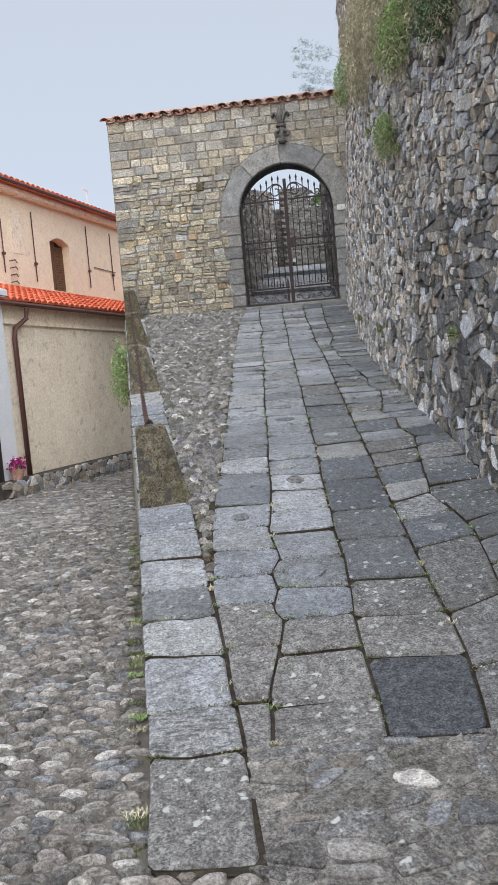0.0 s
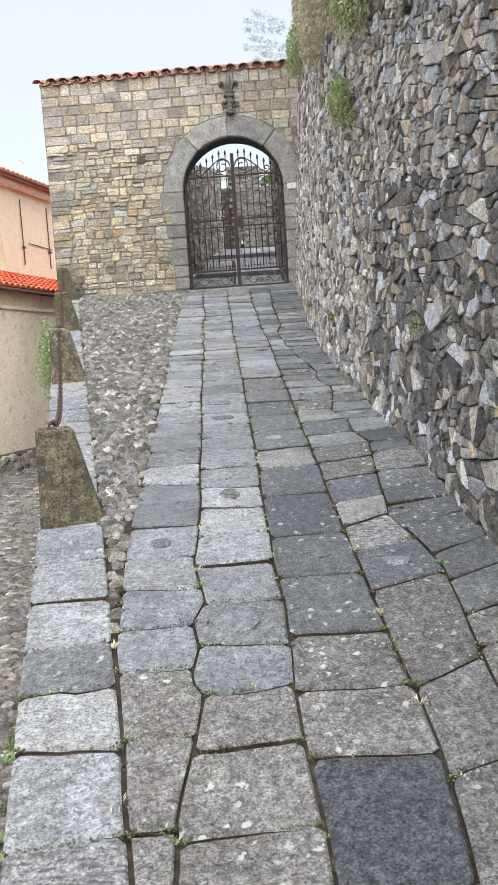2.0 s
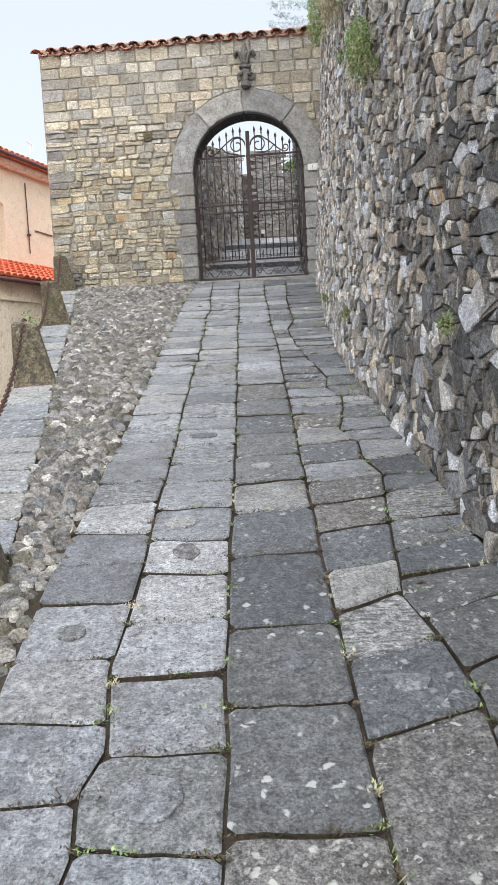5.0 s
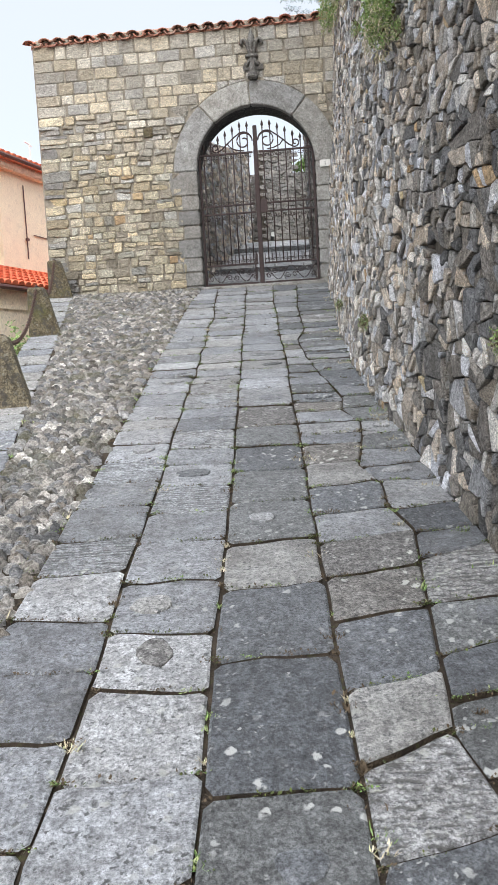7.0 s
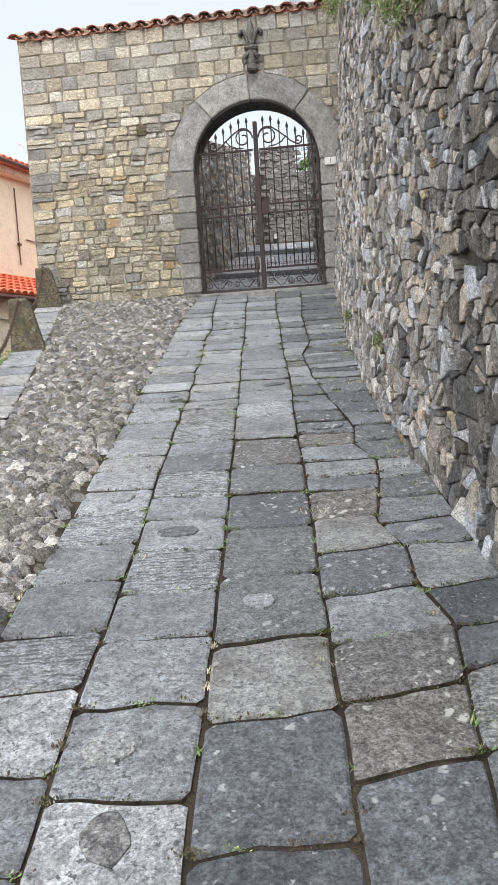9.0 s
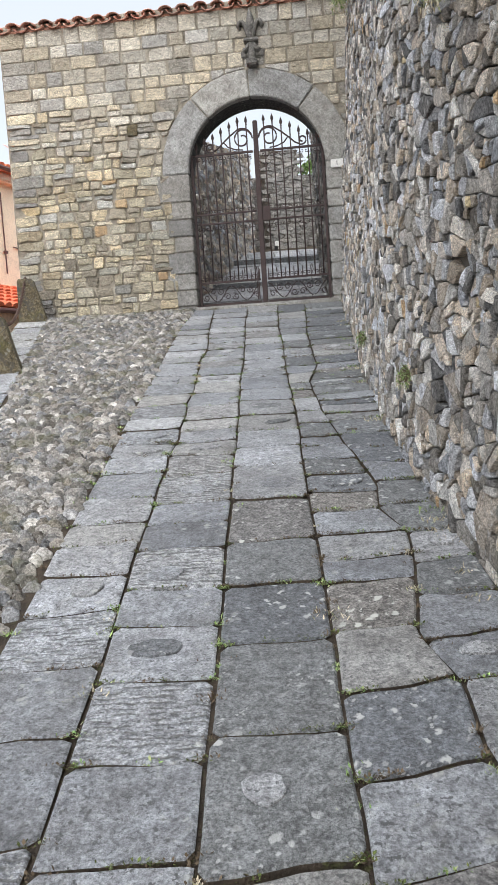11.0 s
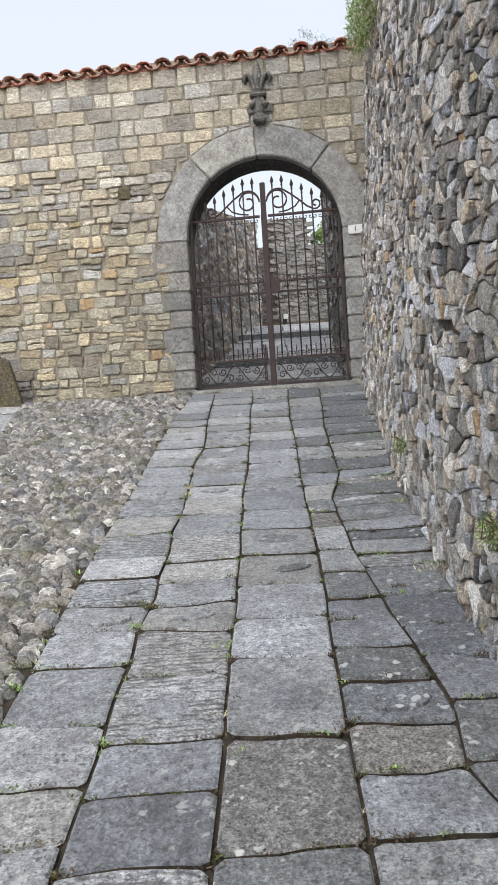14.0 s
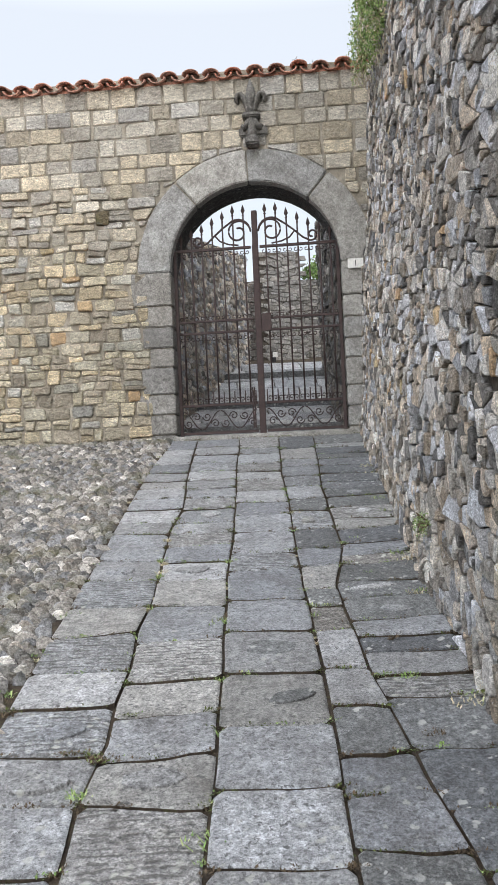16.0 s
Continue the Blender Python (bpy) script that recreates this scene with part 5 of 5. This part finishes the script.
# slab courses of the court behind the gate
for k in range(13):
    y = 17.35 + 0.4 * k
    x = -0.3 + rs.uniform(0, 0.3)
    while x < 2.5:
        w = rs.uniform(0.4, 0.8)
        z = interp(y, COURT)
        z2 = interp(y + 0.39, COURT)
        vs, fs = stone_mesh(slab_poly([(x, y), (x + w, y), (x + w, y + 0.39), (x, y + 0.39)], rs), lambda a, b, h: Vector((a, b, z + (z2 - z) * (b - y) / 0.39 + h)), 0.005, 0.01, 0.008, 0.05, 0, 0.02, rs, False)
        obj("slab", vs, fs, M_SLAB, court)
        x += w

# ---- cobbles: the strip beside the kerb, and the street ----
rc = random.Random(21)
near_n, near_max = 0, 290
pile = Pile()
for poly in cells(-2.4, 0.25, 4.25, 16.75, 0.086, 0.05, 0.43, lambda x, y: interp(y, KERB_R) + 0.012 < x < interp(y, LANE_0) - 0.012, rc):
    x, y = poly[0]
    d = rc.uniform(0.008, 0.032)
    vs, fs = stone_mesh(poly, on_ramp, d, rc.uniform(0.007, 0.015), 0.014, 0.05, 0.006, 0.2, rc, True)
    if 4.2 < y < 8.2 and near_n < near_max:
        obj("cobble", vs, fs, M_COBBLE, ramp, True)
        near_n += 1
    else:
        pile.add(vs, fs)
pile.make("cobbles", M_COBBLE, ramp, smooth=True)


def on_street(x, y, h):
    return Vector((x, y, street(x, y) + bumpy(x, y) - 0.008 + h))


near_n = 0
pile = Pile()
SIDE = lambda x, y: x < (interp(y, KERB_L) - 0.02 - 0.06 * max(0, rise(y)) if y > 2.42 else 1.65) and not (y > 2.28 and x > -0.1)
for u0, u1, a, b, du, dv in ((-4.4, 1.7, 0.2, 5.5, 0.098, 0.054), (-4.6, -0.6, 5.5, 10.0, 0.09, 0.055), (-5.2, -1.2, 10.0, 20.5, 0.12, 0.085)):
    for poly in cells(u0, u1, a, b, du, dv, 0.44, SIDE, rc):
        x, y = poly[0]
        vs, fs = stone_mesh(poly, on_street, rc.uniform(-0.010, 0.008), rc.uniform(0.003, 0.014), 0.011, 0.03, 0.003, 0.16, rc, y < 10)
        if 2.0 < y < 3.6 and -1.6 < x < 1.7 and near_n < near_max:
            obj("cobble", vs, fs, M_STREET, ground, True)
            near_n += 1
        else:
            pile.add(vs, fs)
pile.make("cobbles", M_STREET, ground, smooth=True)

# ---- arch stones and jambs ----
def voussoir(a0, a1, r0, r1, d0, d1):
    bm = bmesh.new()
    n = 9
    loops = []
    for h in (d0, d1):
        lo = [bm.verts.new((r0 * math.cos(a0 + (a1 - a0) * k / n), -h, SPRING + r0 * math.sin(a0 + (a1 - a0) * k / n))) for k in range(n + 1)]
        hi = [bm.verts.new((r1 * math.cos(a0 + (a1 - a0) * k / n), -h, SPRING + r1 * math.sin(a0 + (a1 - a0) * k / n))) for k in range(n + 1)]
        loops.append((lo, hi))
    (a, b), (c, d) = loops
    for k in range(n):
        bm.faces.new((a[k], a[k + 1], b[k + 1], b[k]))
        bm.faces.new((c[k], c[k + 1], d[k + 1], d[k]))
        bm.faces.new((a[k], a[k + 1], c[k + 1], c[k]))
        bm.faces.new((b[k], b[k + 1], d[k + 1], d[k]))
    for k in (0, n):
        bm.faces.new((a[k], b[k], d[k], c[k]))
    bmesh.ops.recalc_face_normals(bm, faces=bm.faces)
    sharp = [e for e in bm.edges if len(e.link_faces) == 2 and e.calc_face_angle() > 0.8]
    bmesh.ops.bevel(bm, geom=sharp, offset=0.014, segments=2, affect="EDGES")
    bm.transform(WALL_M)
    return bm


R_OUT = GATE_R + 0.37
for a0, a1 in ((180, 131), (130.2, 92.4), (91.6, 50), (49.2, 0)):
    part("voussoir", voussoir(radians(a0), radians(a1), GATE_R, R_OUT, -0.12, 0.035), M_DRESSED, wall_gate)
rw = random.Random(31)
z = 2.86
while z < SPRING - 0.02:
    h = min(rw.uniform(0.2, 0.4), SPRING - z)
    if SPRING - z - h < 0.12:
        h = SPRING - z
    w = rw.uniform(0.26, 0.5)
    part("jamb_stone", box_bm((-GATE_R - w, -0.03 + rw.uniform(-0.006, 0.006), z + 0.005), (-GATE_R + 0.0, 0.3, z + h - 0.005), 0.012, WALL_M), M_JAMB, wall_gate)
    part("jamb_stone", box_bm((GATE_R, -0.03 + rw.uniform(-0.006, 0.006), z + 0.005), (GATE_R + 0.3, 0.3, z + h - 0.005), 0.012, WALL_M), M_DRESSED, wall_gate)
    z += h

# ---- stones of the gate wall ----
OCHRE_AT = ((-1.97, 4.62), (-2.28, 5.3), (-0.18, 6.85), (-2.95, 6.9))
pile = Pile()
count = 0


def lay(poly, cu, cz, neat):
    """Set one stone into the gate wall."""
    global count
    vs, fs = stone_mesh(soften(poly, 0.1 if neat else 0.2), on_wall, rw.uniform(0.010, 0.024) if neat else rw.uniform(0.008, 0.042), rw.uniform(0.004, 0.008) if neat else rw.uniform(0.004, 0.013), 0.009, 0.03, 0.0, 0.06 if neat else 0.16, rw, False)
    tone = M_OCHRE if rw.random() < 0.012 or any(abs(cu - a) < 0.12 and abs(cz - b) < 0.09 for a, b in OCHRE_AT) else M_JAMB if cu < WALL_L + 0.35 and rw.random() < 0.3 else M_ASHLAR if neat else M_WALL
    if count < 299 and cz > 2.9 and cu > -2.9 or tone is not M_ASHLAR and cz < 5.95 and cu <= -2.9:
        obj("stone", vs, fs, tone, wall_gate)
        count += 1
    else:
        pile.add(vs, fs)


def coursed(z0, z1, lo, hi, wlo, whi, wave, neat):
    """Courses of stones between two heights; neighbours share uneven bed lines, and some stones are two thin ones."""
    levels = [z0]
    while levels[-1] < z1 - hi * 0.7:
        levels.append(levels[-1] + rw.uniform(lo, hi))
    levels[-1] = z1
    bed = lambda k, u: levels[k] + (wave * (noise.noise((u * 1.9, k * 3.7, z0)) + 0.6 * noise.noise((u * 6.0, k * 3.7, 2.0))) if 0 < k < len(levels) - 1 else 0)
    for k in range(len(levels) - 1):
        h = levels[k + 1] - levels[k]
        u, lean = WALL_L, 0.0
        while u < WALL_RT - 0.02:
            w = rw.uniform(wlo, whi) if u > WALL_L else rw.uniform(0.3, 0.55)
            u2 = min(u + w, WALL_RT)
            lean2 = rw.uniform(-0.3, 0.3) * wave
            low = [(u + (u2 - u) * f + lean * (1 - f) + lean2 * f, bed(k, u + (u2 - u) * f)) for f in (0.03, 0.35, 0.65, 0.97)]
            high = [(u + (u2 - u) * f - lean * (1 - f) - lean2 * f, bed(k + 1, u + (u2 - u) * f)) for f in (0.97, 0.65, 0.35, 0.03)]
            stones = [low + high]
            if not neat and w > 0.16 and h > 0.1 and rw.random() < 0.3:
                f = rw.uniform(0.4, 0.62)
                mid = [(a[0] + (b[0] - a[0]) * f, a[1] + (b[1] - a[1]) * f + rw.uniform(-0.008, 0.008)) for a, b in zip(low, high[::-1])]
                stones = [low + mid[::-1], mid + high]
            for poly in stones:
                cu, cz = sum(q[0] for q in poly) / len(poly), sum(q[1] for q in poly) / len(poly)
                if cz > SPRING:
                    r = math.hypot(cu, cz - SPRING)
                    if r < R_OUT - 0.03:
                        continue
                    if r < R_OUT + 0.45:
                        nx, ny = cu / r, (cz - SPRING) / r
                        poly = clip(poly, nx * (R_OUT + 0.006), SPRING + ny * (R_OUT + 0.006), -nx, -ny)
                else:
                    if abs(cu) < GATE_R + 0.12:
                        continue
                    poly = clip(poly, -GATE_R - 0.26 if cu < 0 else GATE_R + 0.31, 0, 1 if cu < 0 else -1, 0)
                if len(poly) > 2:
                    lay(poly, cu, cz, neat)
            u, lean = u2, lean2


coursed(2.3, 4.3, 0.085, 0.175, 0.10, 0.33, 0.036, False)
coursed(4.3, 5.45, 0.075, 0.165, 0.10, 0.32, 0.034, False)
coursed(5.45, 5.95, 0.07, 0.14, 0.14, 0.36, 0.018, False)
coursed(5.95, TOP, 0.15, 0.23, 0.18, 0.40, 0.007, True)
pile.make("stones", M_ASHLAR, wall_gate)
part("brown_block", box_bm((-1.80, -0.036, 5.5), (-1.65, 0.06, 5.66), 0.008, WALL_M), M_POST, wall_gate, "dark brown weathered block")

# ---- stones of the tall wall ----
rr = random.Random(41)
pile, pale = Pile(), Pile()
count = 0
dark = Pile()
# angular rubble in rough beds, blockier at the foot
BANDS = ((3.5, 8.3, -0.05, 1.25, 0.27, 0.16, 0.8), (8.3, 18.1, -0.05, 1.25, 0.21, 0.12, 0.7), (4.3, 18.1, 1.25, 3.2, 0.22, 0.105, 0.65), (4.3, 18.1, 3.2, 7.5, 0.23, 0.115, 0.6))
for u0, u1, va, vb, du, dv, chance in BANDS:
    for cell in cells(u0, u1, va, vb, du, dv, 0.46, lambda x, y: y < interp(x, CREST) - 0.05, rr):
        bits = [cell]
        for c in (chance, chance * 0.75, chance * 0.6):
            bits = [q for h in bits for q in (halves(h, rr) if rr.random() < c else [h])]
        for poly in bits:
            x, v = poly[0]
            draw = rr.random()
            light = draw < (0.13 if len(bits) < 3 else 0.09)
            # dark stones are likelier low on the near stretch, below v = 2
            darker = not light and rr.random() < (0.68 if x < 8.3 and v < 2.0 else 0.18)
            rust = not light and not darker and draw > 0.988
            vs, fs = stone_mesh(soften(poly, rr.uniform(0.03, 0.1)), on_right, rr.uniform(-0.013, 0.014), rr.uniform(0.002, 0.009), 0.006, 0.08, 0, 0.14, rr, False)
            if count < 295 and 8.8 < x < 13.0 and 0 < v < 1.1 and rr.random() < 0.75:
                obj("stone", vs, fs, M_PALE if light else M_RUBBLE_DARK if darker else M_RUBBLE, wall_east)
                count += 1
            elif rust:
                obj("stone", vs, fs, M_OCHRE, wall_east)
            elif light:
                pale.add(vs, fs)
            elif darker:
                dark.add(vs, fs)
            else:
                pile.add(vs, fs)
pile.make("stones", M_RUBBLE, wall_east)
pale.make("pale_stones", M_PALE, wall_east)
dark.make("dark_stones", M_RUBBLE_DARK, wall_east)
